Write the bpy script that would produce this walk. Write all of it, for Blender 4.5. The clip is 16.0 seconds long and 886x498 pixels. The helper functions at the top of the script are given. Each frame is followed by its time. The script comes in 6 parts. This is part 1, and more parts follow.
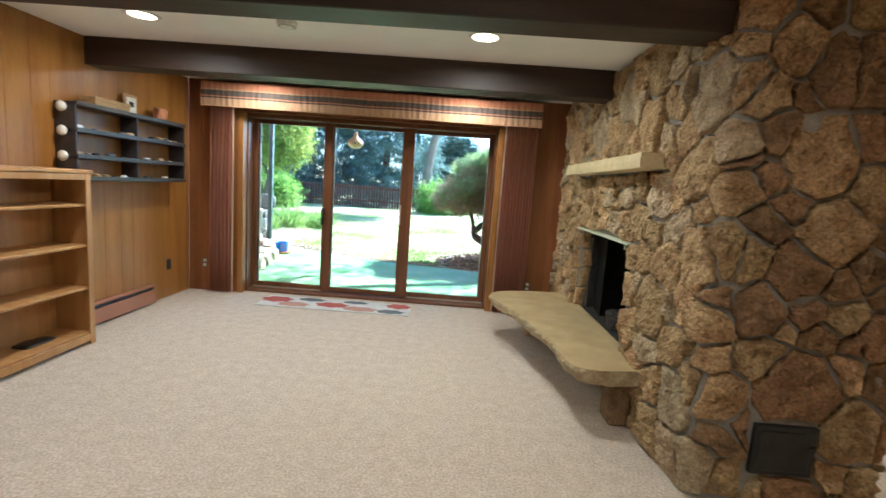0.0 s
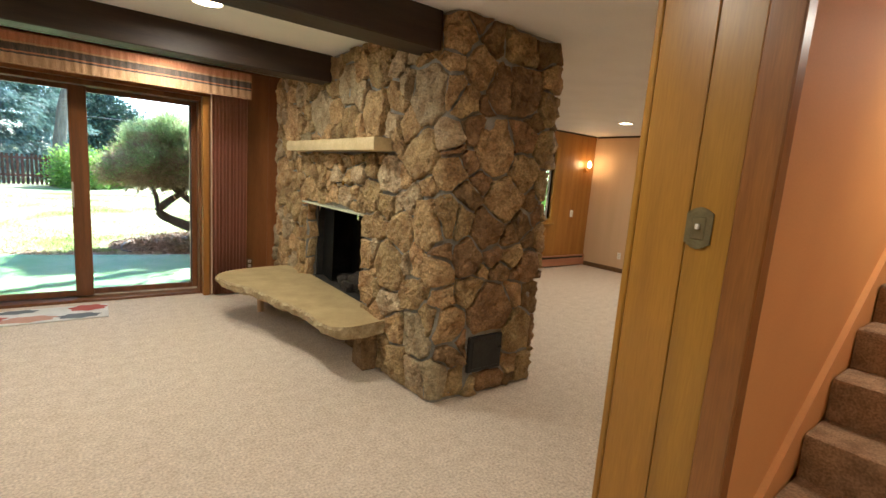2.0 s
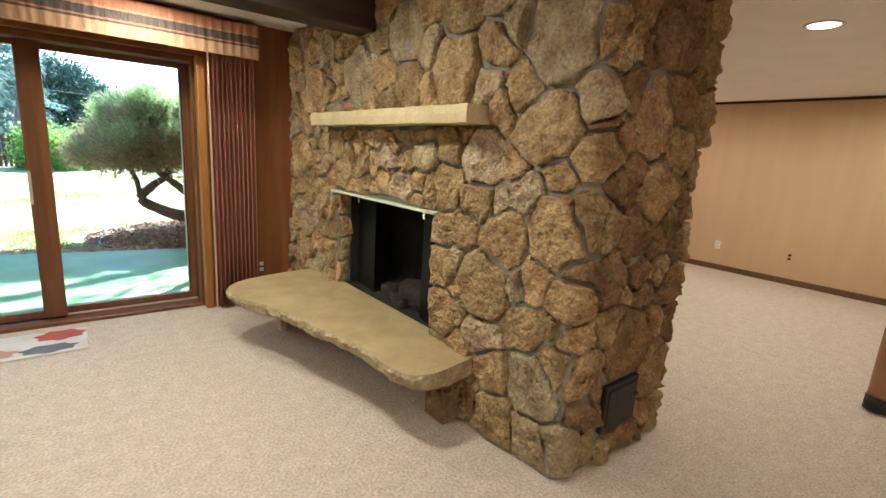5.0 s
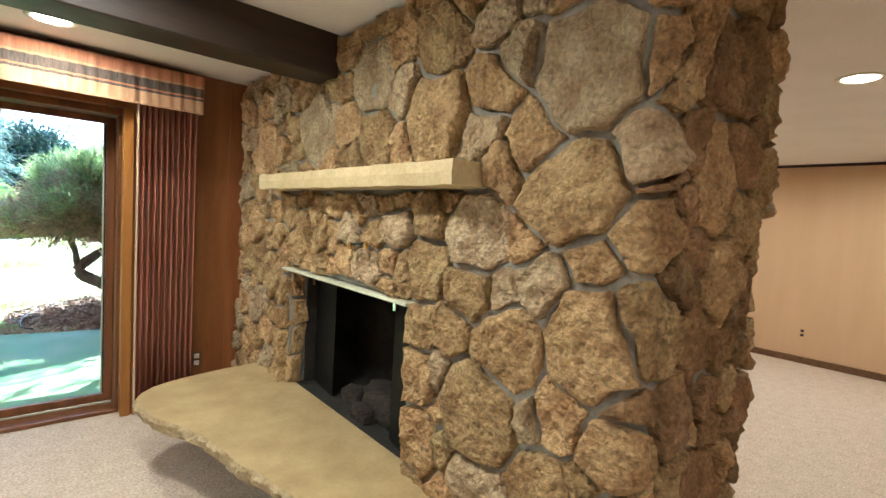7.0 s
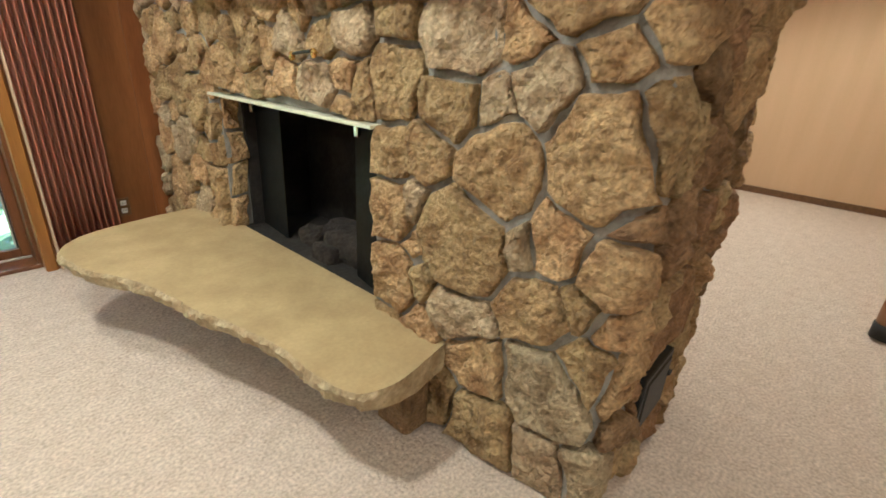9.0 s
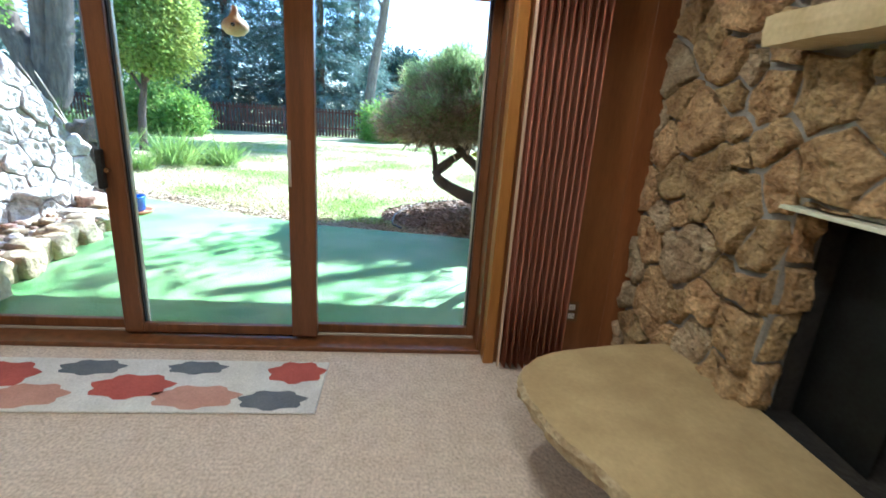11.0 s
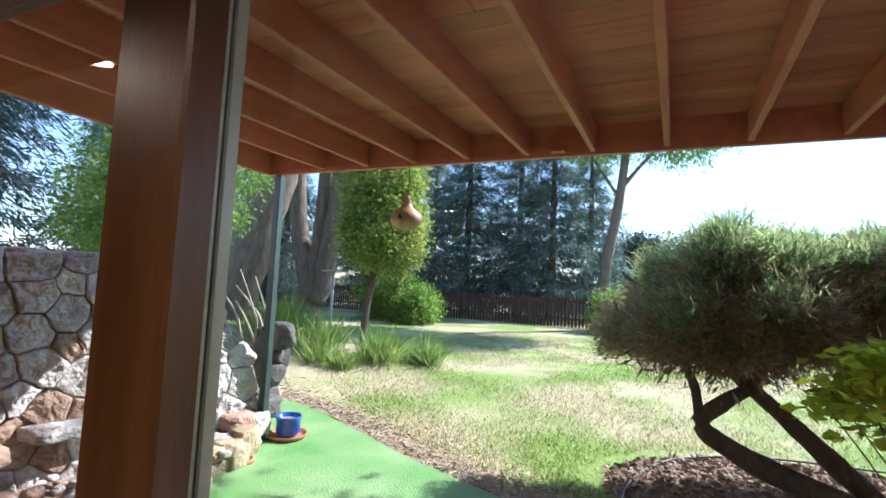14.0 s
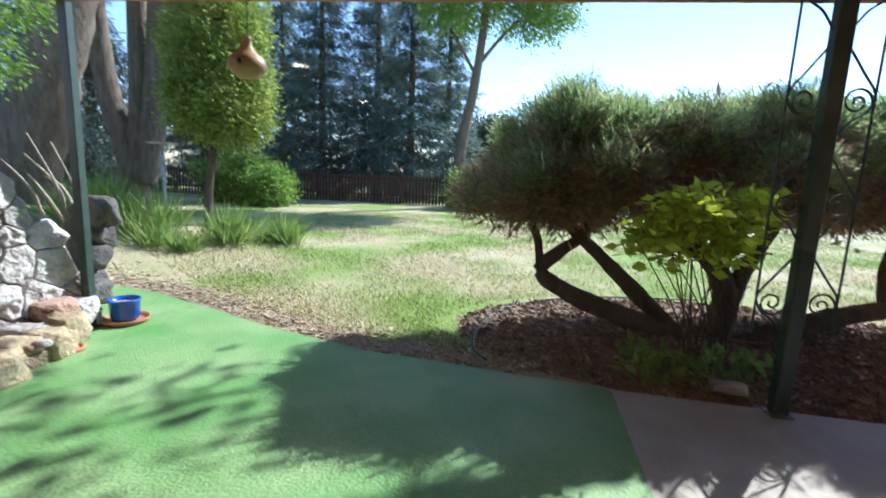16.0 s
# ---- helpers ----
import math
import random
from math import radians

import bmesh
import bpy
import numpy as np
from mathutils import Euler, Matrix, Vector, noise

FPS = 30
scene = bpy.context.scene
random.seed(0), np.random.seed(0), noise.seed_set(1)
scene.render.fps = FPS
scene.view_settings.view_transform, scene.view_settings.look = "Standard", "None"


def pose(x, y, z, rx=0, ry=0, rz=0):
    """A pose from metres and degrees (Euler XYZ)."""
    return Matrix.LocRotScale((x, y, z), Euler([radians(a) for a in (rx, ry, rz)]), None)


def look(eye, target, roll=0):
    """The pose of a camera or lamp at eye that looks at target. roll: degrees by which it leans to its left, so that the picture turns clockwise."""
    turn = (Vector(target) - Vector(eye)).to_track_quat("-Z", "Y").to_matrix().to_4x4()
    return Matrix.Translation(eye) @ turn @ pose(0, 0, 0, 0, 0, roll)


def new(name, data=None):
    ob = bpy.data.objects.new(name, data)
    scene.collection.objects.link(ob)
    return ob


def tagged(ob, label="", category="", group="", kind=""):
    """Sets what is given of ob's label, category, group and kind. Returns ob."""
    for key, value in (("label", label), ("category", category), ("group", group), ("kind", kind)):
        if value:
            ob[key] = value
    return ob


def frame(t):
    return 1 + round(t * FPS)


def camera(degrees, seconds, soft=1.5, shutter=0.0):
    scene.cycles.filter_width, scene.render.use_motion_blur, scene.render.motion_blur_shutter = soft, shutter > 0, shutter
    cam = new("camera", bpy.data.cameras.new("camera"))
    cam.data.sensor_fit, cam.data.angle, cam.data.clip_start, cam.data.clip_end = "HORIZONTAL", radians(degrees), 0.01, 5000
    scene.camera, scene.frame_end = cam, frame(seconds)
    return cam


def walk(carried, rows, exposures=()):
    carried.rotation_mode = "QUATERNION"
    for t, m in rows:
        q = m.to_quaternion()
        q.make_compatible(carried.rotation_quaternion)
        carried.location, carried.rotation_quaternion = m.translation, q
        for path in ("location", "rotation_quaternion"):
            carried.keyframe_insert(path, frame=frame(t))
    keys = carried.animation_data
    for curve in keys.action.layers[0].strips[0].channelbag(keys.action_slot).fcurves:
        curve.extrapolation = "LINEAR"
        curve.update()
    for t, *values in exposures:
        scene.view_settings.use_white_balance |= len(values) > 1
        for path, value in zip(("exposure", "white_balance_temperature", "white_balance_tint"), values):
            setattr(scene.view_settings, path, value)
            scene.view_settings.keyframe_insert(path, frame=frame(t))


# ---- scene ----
cam = camera(87.4, 16.0, shutter=0.2)
PATH = [
    (0, (0.045, 0.183, 1.429), (0.006, 2.164, 1.158), 4.1),
    (0.5, (-0.018, 0.076, 1.474), (0.321, 2.031, 1.219), 4.0),
    (1, (-0.134, 0.055, 1.469), (0.529, 1.936, 1.322), 4.2),
    (1.5, (-0.271, 0.055, 1.458), (0.727, 1.773, 1.224), 4.4),
    (2, (-0.424, 0.058, 1.46), (0.768, 1.636, 1.156), 4.3),
    (2.5, (-0.59, 0.091, 1.473), (0.645, 1.639, 1.191), 4.4),
    (3, (-0.702, 0.264, 1.465), (0.532, 1.807, 1.158), 4.3),
    (3.5, (-0.717, 0.493, 1.458), (0.539, 2.019, 1.151), 4.3),
    (4, (-0.64, 0.728, 1.452), (0.541, 2.302, 1.092), 4.1),
    (4.2, (-0.599, 0.829, 1.47), (0.589, 2.385, 1.061), 4.2),
    (6.3, (-0.027, 1.667, 1.469), (1.267, 3.161, 1.166), 3.5),
    (6.5, (0.0, 1.696, 1.483), (1.283, 3.21, 1.242), 3.5),
    (7, (0.054, 1.756, 1.497), (1.368, 3.258, 1.366), 3.5),
    (7.5, (0.098, 1.806, 1.486), (1.452, 3.273, 1.373), 3.5),
    (8, (0.12, 1.87, 1.445), (1.551, 3.24, 1.172), 3.5),
    (8.5, (0.13, 1.908, 1.405), (1.63, 3.134, 0.908), 3.4),
    (9, (0.129, 1.999, 1.371), (1.533, 3.2, 0.606), 3.5),
    (9.5, (0.053, 2.204, 1.341), (1.11, 3.638, 0.432), 4.1),
    (10, (-0.027, 2.534, 1.365), (0.647, 4.186, 0.46), 3.7),
    (10.2, (-0.042, 2.647, 1.346), (0.53, 4.37, 0.507), 3.8),
    (12.5, (0.022, 4.485, 1.358), (-0.398, 6.429, 1.143), 3.0),
    (13, (0.019, 4.876, 1.471), (-0.545, 6.79, 1.328), 2.9),
    (13.5, (0.033, 5.177, 1.506), (-0.614, 7.07, 1.499), 2.8),
    (14, (0.041, 5.314, 1.547), (-0.766, 7.138, 1.691), 2.8),
    (14.5, (0.084, 5.372, 1.533), (-0.786, 7.158, 1.765), 3.2),
    (15, (0.058, 5.384, 1.507), (-0.728, 7.216, 1.672), 2.9),
    (15.5, (0.029, 5.409, 1.462), (-0.53, 7.329, 1.427), 2.7),
    (16, (-0.008, 5.419, 1.361), (-0.215, 7.382, 1.036), 2.4),
]
walk(cam, [(t, look(eye, target, roll)) for t, eye, target, roll in PATH], [(0, 2.95, 4800, 5), (1.0, 3.05, 4950, 6), (2.0, 3.0, 5450, 7), (4.2, 3.05, 5250, 6), (6.5, 3.35, 5050, 6), (9.0, 3.35, 5000, 6), (10.2, 2.85, 4750, 5), (12.5, 2.05, 5350, 17), (13.5, 1.5, 5600, 18), (15, 1.4, 5600, 18), (16, 1.15, 5500, 15)])

# ---- world, sun, lamps, exposure ----
SUN_DIR = Vector((0.47, 0.58, 0.64)).normalized()
world = bpy.data.worlds.new("world")
scene.world = world
world.use_nodes = True
wn = world.node_tree
sky = wn.nodes.new("ShaderNodeTexSky")
sky.sky_type, sky.sun_disc = "NISHITA", False
sky.sun_elevation = math.asin(SUN_DIR.z)
sky.sun_rotation = math.atan2(SUN_DIR.x, SUN_DIR.y)
bg = wn.nodes["Background"]
wn.links.new(sky.outputs[0], bg.inputs[0])
bg.inputs[1].default_value = 0.15
sky.dust_density, sky.air_density, sky.ozone_density = 0.05, 1.0, 2.0
sun = new("sun", bpy.data.lights.new("sun", "SUN"))
sun.data.energy, sun.data.angle, sun.data.color = 5.0, radians(0.53), (1.0, 0.93, 0.82)
sun.matrix_world = look(SUN_DIR * 40, (0, 0, 0))


LAMPS = 0.255


def lamp(x, y, z, watts, size=0.13, color=(1.0, 0.83, 0.60)):
    d = bpy.data.lights.new("downlight_lamp", "AREA")
    d.shape, d.size, d.energy, d.color = "DISK", size, watts * LAMPS, color
    d.spread = radians(170)
    ob = new("downlight_lamp", d)
    ob.matrix_world = pose(x, y, z)
    return ob


# ---- materials ----
def mat(name, base, second=None, rough=0.6, scale=8.0, stretch=(1, 1, 1), fine=60.0, fine_mix=0.25, bump=0.2, bump_scale=None,
        metal=0.0, per_piece=0.0, detail=5.0, spec=0.5, distance=0.01, contrast=(0.35, 0.65), island=0.0):
    """Two scales of noise between two colours, with bump; per_piece varies the value from object to object."""
    m = bpy.data.materials.new(name)
    m.use_nodes = True
    nt = m.node_tree
    b = nt.nodes["Principled BSDF"]
    b.inputs["Roughness"].default_value, b.inputs["Metallic"].default_value = rough, metal
    b.inputs["Specular IOR Level"].default_value = spec
    second = second or tuple(c * 0.7 for c in base)
    tc = nt.nodes.new("ShaderNodeTexCoord")
    mp = nt.nodes.new("ShaderNodeMapping")
    mp.inputs["Scale"].default_value = stretch
    nt.links.new(tc.outputs["Object"], mp.inputs[0])
    n1 = nt.nodes.new("ShaderNodeTexNoise")
    n1.inputs["Scale"].default_value, n1.inputs["Detail"].default_value = scale, detail
    n2 = nt.nodes.new("ShaderNodeTexNoise")
    n2.inputs["Scale"].default_value, n2.inputs["Detail"].default_value = fine, 3
    nt.links.new(mp.outputs[0], n1.inputs["Vector"])
    nt.links.new(mp.outputs[0], n2.inputs["Vector"])
    rp = nt.nodes.new("ShaderNodeMapRange")
    rp.inputs[1].default_value, rp.inputs[2].default_value = contrast
    nt.links.new(n1.outputs["Fac"], rp.inputs[0])
    mx = nt.nodes.new("ShaderNodeMix")
    mx.data_type = "RGBA"
    mx.inputs[6].default_value, mx.inputs[7].default_value = (*base, 1), (*second, 1)
    nt.links.new(rp.outputs[0], mx.inputs[0])
    hsv = nt.nodes.new("ShaderNodeHueSaturation")
    vr = nt.nodes.new("ShaderNodeMapRange")
    vr.inputs[1].default_value, vr.inputs[2].default_value = 0.25, 0.75
    vr.inputs[3].default_value, vr.inputs[4].default_value = 1 - fine_mix, 1 + fine_mix
    nt.links.new(n2.outputs["Fac"], vr.inputs[0])
    val = vr.outputs[0]
    if per_piece or island:
        if per_piece:
            src = nt.nodes.new("ShaderNodeObjectInfo").outputs["Random"]
        else:
            src = nt.nodes.new("ShaderNodeNewGeometry").outputs["Random Per Island"]
        k = per_piece or island
        pr = nt.nodes.new("ShaderNodeMapRange")
        pr.inputs[3].default_value, pr.inputs[4].default_value = 1 - k, 1 + k
        nt.links.new(src, pr.inputs[0])
        mu = nt.nodes.new("ShaderNodeMath")
        mu.operation = "MULTIPLY"
        nt.links.new(val, mu.inputs[0])
        nt.links.new(pr.outputs[0], mu.inputs[1])
        val = mu.outputs[0]
        hr = nt.nodes.new("ShaderNodeMapRange")
        hr.inputs[3].default_value, hr.inputs[4].default_value = 0.5 + 0.03 * k, 0.5 - 0.03 * k
        nt.links.new(src, hr.inputs[0])
        nt.links.new(hr.outputs[0], hsv.inputs["Hue"])
    nt.links.new(val, hsv.inputs["Value"])
    nt.links.new(mx.outputs[2], hsv.inputs["Color"])
    nt.links.new(hsv.outputs[0], b.inputs["Base Color"])
    if bump:
        bp = nt.nodes.new("ShaderNodeBump")
        bp.inputs["Strength"].default_value, bp.inputs["Distance"].default_value = bump, distance
        n3 = nt.nodes.new("ShaderNodeTexNoise")
        n3.inputs["Scale"].default_value, n3.inputs["Detail"].default_value = bump_scale or fine, 6
        nt.links.new(mp.outputs[0], n3.inputs["Vector"])
        nt.links.new(n3.outputs["Fac"], bp.inputs["Height"])
        nt.links.new(bp.outputs[0], b.inputs["Normal"])
    return m


def leafy(name, base, second, through_light=0.35, island=0.35, scale=1.2, rough=0.55):
    """Leaves: a varied colour, with some light let through."""
    m = mat(name, base, second, rough, scale, fine=9, fine_mix=0.2, bump=0, island=island, spec=0.3)
    nt = m.node_tree
    b = nt.nodes["Principled BSDF"]
    col = b.inputs["Base Color"].links[0].from_socket
    tr = nt.nodes.new("ShaderNodeBsdfTranslucent")
    nt.links.new(col, tr.inputs[0])
    ms = nt.nodes.new("ShaderNodeMixShader")
    ms.inputs[0].default_value = through_light
    nt.links.new(b.outputs[0], ms.inputs[1])
    nt.links.new(tr.outputs[0], ms.inputs[2])
    nt.links.new(ms.outputs[0], nt.nodes["Material Output"].inputs[0])
    return m


def glow(name, color, strength):
    m = bpy.data.materials.new(name)
    m.use_nodes = True
    b = m.node_tree.nodes["Principled BSDF"]
    b.inputs["Emission Color"].default_value, b.inputs["Emission Strength"].default_value = (*color, 1), strength
    return m


M_CARPET = mat("carpet", (0.62, 0.54, 0.45), (0.51, 0.43, 0.345), 0.95, 13, fine=75, fine_mix=0.30, bump=0.9, bump_scale=45, distance=0.013, spec=0.1, detail=9, contrast=(0.25, 0.75))
M_CEIL = mat("ceiling_paint", (0.86, 0.855, 0.82), (0.82, 0.815, 0.78), 0.8, 3, fine=90, fine_mix=0.03, bump=0.15, distance=0.003)
M_PANEL = mat("panelling", (0.35, 0.165, 0.030), (0.26, 0.11, 0.018), 0.36, 1.6, (6, 6, 0.5), 26, 0.14, 0.06, per_piece=0.07, distance=0.003)
M_PINE = mat("pine_board", (0.38, 0.195, 0.024), (0.29, 0.145, 0.022), 0.35, 1.5, (7, 7, 0.5), 24, 0.12, 0.05, per_piece=0.06, distance=0.003)
M_CASING = mat("orange_stained_casing", (0.34, 0.155, 0.030), (0.26, 0.11, 0.020), 0.35, 1.8, (7, 7, 0.5), 24, 0.12, 0.05, distance=0.003)
M_JAMB = mat("reddish_wood", (0.26, 0.11, 0.025), (0.20, 0.078, 0.018), 0.35, 2, (8, 8, 0.5), 22, 0.15, 0.05, distance=0.003)
M_DOORWOOD = mat("door_wood", (0.175, 0.07, 0.023), (0.105, 0.04, 0.013), 0.36, 2, (9, 9, 0.6), 30, 0.18, 0.08, distance=0.003)
M_BEAM = mat("dark_stained_beam", (0.040, 0.022, 0.013), (0.022, 0.012, 0.008), 0.55, 2, (0.6, 8, 8), 30, 0.25, 0.15, distance=0.004)
M_BEIGE = mat("beige_wall", (0.62, 0.44, 0.265), (0.58, 0.41, 0.24), 0.75, 2, (1, 3, 0.3), 120, 0.05, 0.1, distance=0.002)
M_ORANGE = mat("orange_wall_paint", (0.62, 0.31, 0.10), (0.58, 0.28, 0.09), 0.7, 2, fine=120, fine_mix=0.04, bump=0.1, distance=0.002)
M_BASE = mat("baseboard_wood", (0.16, 0.085, 0.035), None, 0.45, 3, (1, 8, 8), 30, 0.2, 0.05)
M_HEATER = mat("heater_enamel", (0.36, 0.16, 0.085), (0.32, 0.14, 0.075), 0.4, 4, fine=80, fine_mix=0.05, bump=0.03)
M_BLACK = mat("black_metal", (0.018, 0.020, 0.020), (0.03, 0.032, 0.03), 0.5, 9, fine=70, fine_mix=0.3, bump=0.1, metal=0.3)
M_SOOT = mat("sooty_brick", (0.012, 0.011, 0.010), (0.03, 0.026, 0.02), 0.9, 6, fine=40, fine_mix=0.4, bump=0.5)
M_ASH = mat("ash_and_char", (0.048, 0.037, 0.028), (0.02, 0.016, 0.013), 0.95, 14, fine=60, fine_mix=0.5, bump=1.0, distance=0.03)
M_STEEL = mat("pale_angle_iron", (0.72, 0.74, 0.58), (0.58, 0.60, 0.46), 0.4, 12, fine=60, fine_mix=0.12, bump=0.05, metal=0.1)
M_BRASS = mat("brass", (0.75, 0.50, 0.16), (0.6, 0.38, 0.12), 0.22, 12, fine=60, fine_mix=0.1, bump=0.02, metal=1.0)
M_CHROME = mat("chrome", (0.75, 0.75, 0.74), (0.65, 0.65, 0.64), 0.15, 12, bump=0, metal=1.0)
M_STONE = mat("rough_fieldstone", (0.56, 0.405, 0.195), (0.32, 0.195, 0.08), 0.8, 8, fine=70, fine_mix=0.36, bump=1.0, bump_scale=34, per_piece=0.2, distance=0.06, detail=9)
M_STONE_GREY = mat("pale_tan_stone", (0.54, 0.44, 0.27), (0.34, 0.24, 0.13), 0.8, 8, fine=70, fine_mix=0.32, bump=1.0, bump_scale=34, per_piece=0.16, distance=0.06, detail=9)
# darker copy of M_STONE: shade of the turned-away faces is in its colour
M_STONE_DARK = mat("shaded_brown_fieldstone", (0.34, 0.215, 0.10), (0.19, 0.11, 0.048), 0.8, 9, fine=70, fine_mix=0.32, bump=1.0, bump_scale=34, per_piece=0.2, distance=0.05, detail=9)
M_MORTAR = mat("grey_mortar", (0.34, 0.335, 0.30), (0.26, 0.25, 0.215), 0.9, 12, fine=90, fine_mix=0.15, bump=0.6, distance=0.01)
M_SLAB = mat("sandstone_slab", (0.46, 0.36, 0.18), (0.37, 0.28, 0.135), 0.6, 5, fine=70, fine_mix=0.08, bump=0.25, distance=0.006)
M_SLABEDGE = mat("split_sandstone_edge", (0.48, 0.40, 0.24), (0.33, 0.25, 0.13), 0.8, 14, fine=60, fine_mix=0.25, bump=0.8, distance=0.02)
M_MANTEL = mat("mantel_sandstone", (0.60, 0.50, 0.29), (0.50, 0.40, 0.21), 0.7, 7, fine=60, fine_mix=0.1, bump=0.4, distance=0.01)
M_BOOK = mat("honey_wood", (0.46, 0.255, 0.085), (0.37, 0.19, 0.055), 0.45, 2, (8, 8, 1), 28, 0.12, 0.05, distance=0.003)
M_DARKSHELF = mat("dark_shelf_wood", (0.050, 0.042, 0.042), (0.03, 0.026, 0.026), 0.4, 3, (6, 1, 6), 30, 0.2, 0.06)
M_WHITE = mat("white_plastic", (0.78, 0.76, 0.70), (0.74, 0.72, 0.66), 0.45, 5, bump=0)
M_ALU = mat("beige_aluminium", (0.50, 0.46, 0.38), (0.44, 0.40, 0.33), 0.42, 5, fine=80, fine_mix=0.05, bump=0.02, metal=0.3)
M_RUBBER = mat("black_gasket", (0.012, 0.012, 0.013), None, 0.6, 20, bump=0)
M_CURTAIN = mat("terracotta_curtain", (0.60, 0.27, 0.17), (0.47, 0.19, 0.115), 0.85, 3, (12, 12, 0.3), 90, 0.2, 0.1)
M_CURTAIN_SUN = mat("sheer_lining", (0.62, 0.48, 0.34), (0.55, 0.42, 0.29), 0.85, 3, (12, 12, 0.3), 90, 0.1, 0.1)
M_VPINK = mat("valance_terracotta", (0.50, 0.235, 0.13), (0.40, 0.17, 0.09), 0.9, 6, (14, 1, 1.5), 50, 0.25, 0.3)
M_VTAN = mat("valance_tan", (0.52, 0.34, 0.20), (0.42, 0.25, 0.13), 0.9, 6, (14, 1, 1.5), 50, 0.25, 0.3)
M_VDARK = mat("valance_dark_stripe", (0.055, 0.055, 0.052), (0.14, 0.10, 0.08), 0.9, 9, (16, 1, 1.5), 50, 0.3, 0.3)
M_RUG = mat("rug_cream", (0.68, 0.68, 0.64), (0.58, 0.58, 0.55), 0.95, 6, fine=120, fine_mix=0.15, bump=0.5)
M_PANELRED = mat("reddish_panelling", (0.27, 0.105, 0.034), (0.20, 0.07, 0.022), 0.36, 1.6, (6, 6, 0.5), 26, 0.14, 0.06, per_piece=0.10, distance=0.003)
M_RUGRED = mat("rug_red", (0.42, 0.10, 0.075), (0.35, 0.08, 0.06), 0.95, 6, fine=120, fine_mix=0.15, bump=0.5)
M_RUGPINK = mat("rug_salmon", (0.52, 0.30, 0.23), (0.45, 0.25, 0.19), 0.95, 6, fine=120, fine_mix=0.15, bump=0.5)
M_RUGGREY = mat("rug_slate", (0.10, 0.12, 0.14), (0.15, 0.165, 0.18), 0.95, 6, fine=120, fine_mix=0.15, bump=0.5)
M_STAIR = mat("brown_stair_carpet", (0.36, 0.235, 0.13), (0.22, 0.135, 0.072), 0.95, 14, fine=110, fine_mix=0.4, bump=0.8, distance=0.01)
M_TUBE = mat("tan_cardboard_tube", (0.46, 0.26, 0.13), (0.42, 0.23, 0.11), 0.5, 3, (4, 4, 0.6), 60, 0.06, 0.03)
M_BAND = mat("dark_blue_strap", (0.015, 0.028, 0.06), None, 0.5, 10, bump=0)
M_SWITCH = mat("aged_brass_plate", (0.22, 0.20, 0.11), (0.17, 0.15, 0.08), 0.4, 20, fine=90, fine_mix=0.15, bump=0.05, metal=0.6)
M_GREEN = mat("green_painted_concrete", (0.115, 0.29, 0.075), (0.23, 0.37, 0.15), 0.6, 1.6, fine=60, fine_mix=0.34, bump=0.8, bump_scale=50, distance=0.01, detail=7)
M_CONC = mat("bare_concrete", (0.48, 0.44, 0.38), (0.39, 0.35, 0.30), 0.85, 2.5, fine=60, fine_mix=0.14, bump=0.4, distance=0.006)
M_LAWN = mat("dry_patchy_lawn", (0.19, 0.28, 0.05), (0.42, 0.37, 0.21), 0.9, 0.55, fine=30, fine_mix=0.38, bump=0.9, distance=0.04, detail=9, contrast=(0.40, 0.57))
M_MULCH = mat("wood_chip_mulch", (0.17, 0.105, 0.065), (0.26, 0.18, 0.12), 0.95, 9, fine=45, fine_mix=0.5, bump=1.0, distance=0.04)
M_CHIP = mat("mulch_chip", (0.38, 0.29, 0.21), (0.20, 0.13, 0.085), 0.9, 9, fine=45, fine_mix=0.3, bump=0.3, island=0.5)
M_STRAW = mat("dry_straw", (0.52, 0.45, 0.30), (0.36, 0.28, 0.17), 0.9, 9, fine=45, fine_mix=0.3, bump=0.2, island=0.5)
M_DIRT = mat("dry_soil", (0.37, 0.29, 0.20), (0.24, 0.17, 0.105), 0.95, 4, fine=40, fine_mix=0.3, bump=0.9, distance=0.03)
M_ROCK = mat("grey_lichen_rock", (0.58, 0.555, 0.52), (0.38, 0.345, 0.315), 0.85, 5, fine=40, fine_mix=0.3, bump=0.9, bump_scale=30, per_piece=0.25, distance=0.03, detail=8)
M_ROCKRED = mat("reddish_rock", (0.40, 0.27, 0.20), (0.30, 0.19, 0.13), 0.85, 5, fine=40, fine_mix=0.3, bump=0.9, bump_scale=30, per_piece=0.2, distance=0.03, detail=8)
M_ROCKTAN = mat("tan_edging_rock", (0.46, 0.38, 0.24), (0.34, 0.26, 0.15), 0.85, 5, fine=40, fine_mix=0.3, bump=0.9, bump_scale=24, per_piece=0.15, distance=0.03, detail=8)
M_WALLFILL = mat("grey_grit", (0.36, 0.33, 0.29), (0.24, 0.21, 0.18), 0.95, 8, fine=40, fine_mix=0.35, bump=0.9, distance=0.03)
M_ROCKDARK = mat("shaded_dark_rock", (0.13, 0.12, 0.11), (0.07, 0.065, 0.06), 0.85, 5, fine=40, fine_mix=0.3, bump=0.9, bump_scale=30, per_piece=0.2, distance=0.03)
M_DECK = mat("rust_red_deck_paint", (0.55, 0.20, 0.12), (0.44, 0.15, 0.09), 0.55, 2, (6, 0.7, 6), 30, 0.15, 0.15, per_piece=0.08)
M_DECKBOARD = mat("deck_underside_boards", (0.62, 0.235, 0.15), (0.46, 0.14, 0.085), 0.75, 1.4, (0.7, 5, 5), 30, 0.2, 0.3, per_piece=0.18)
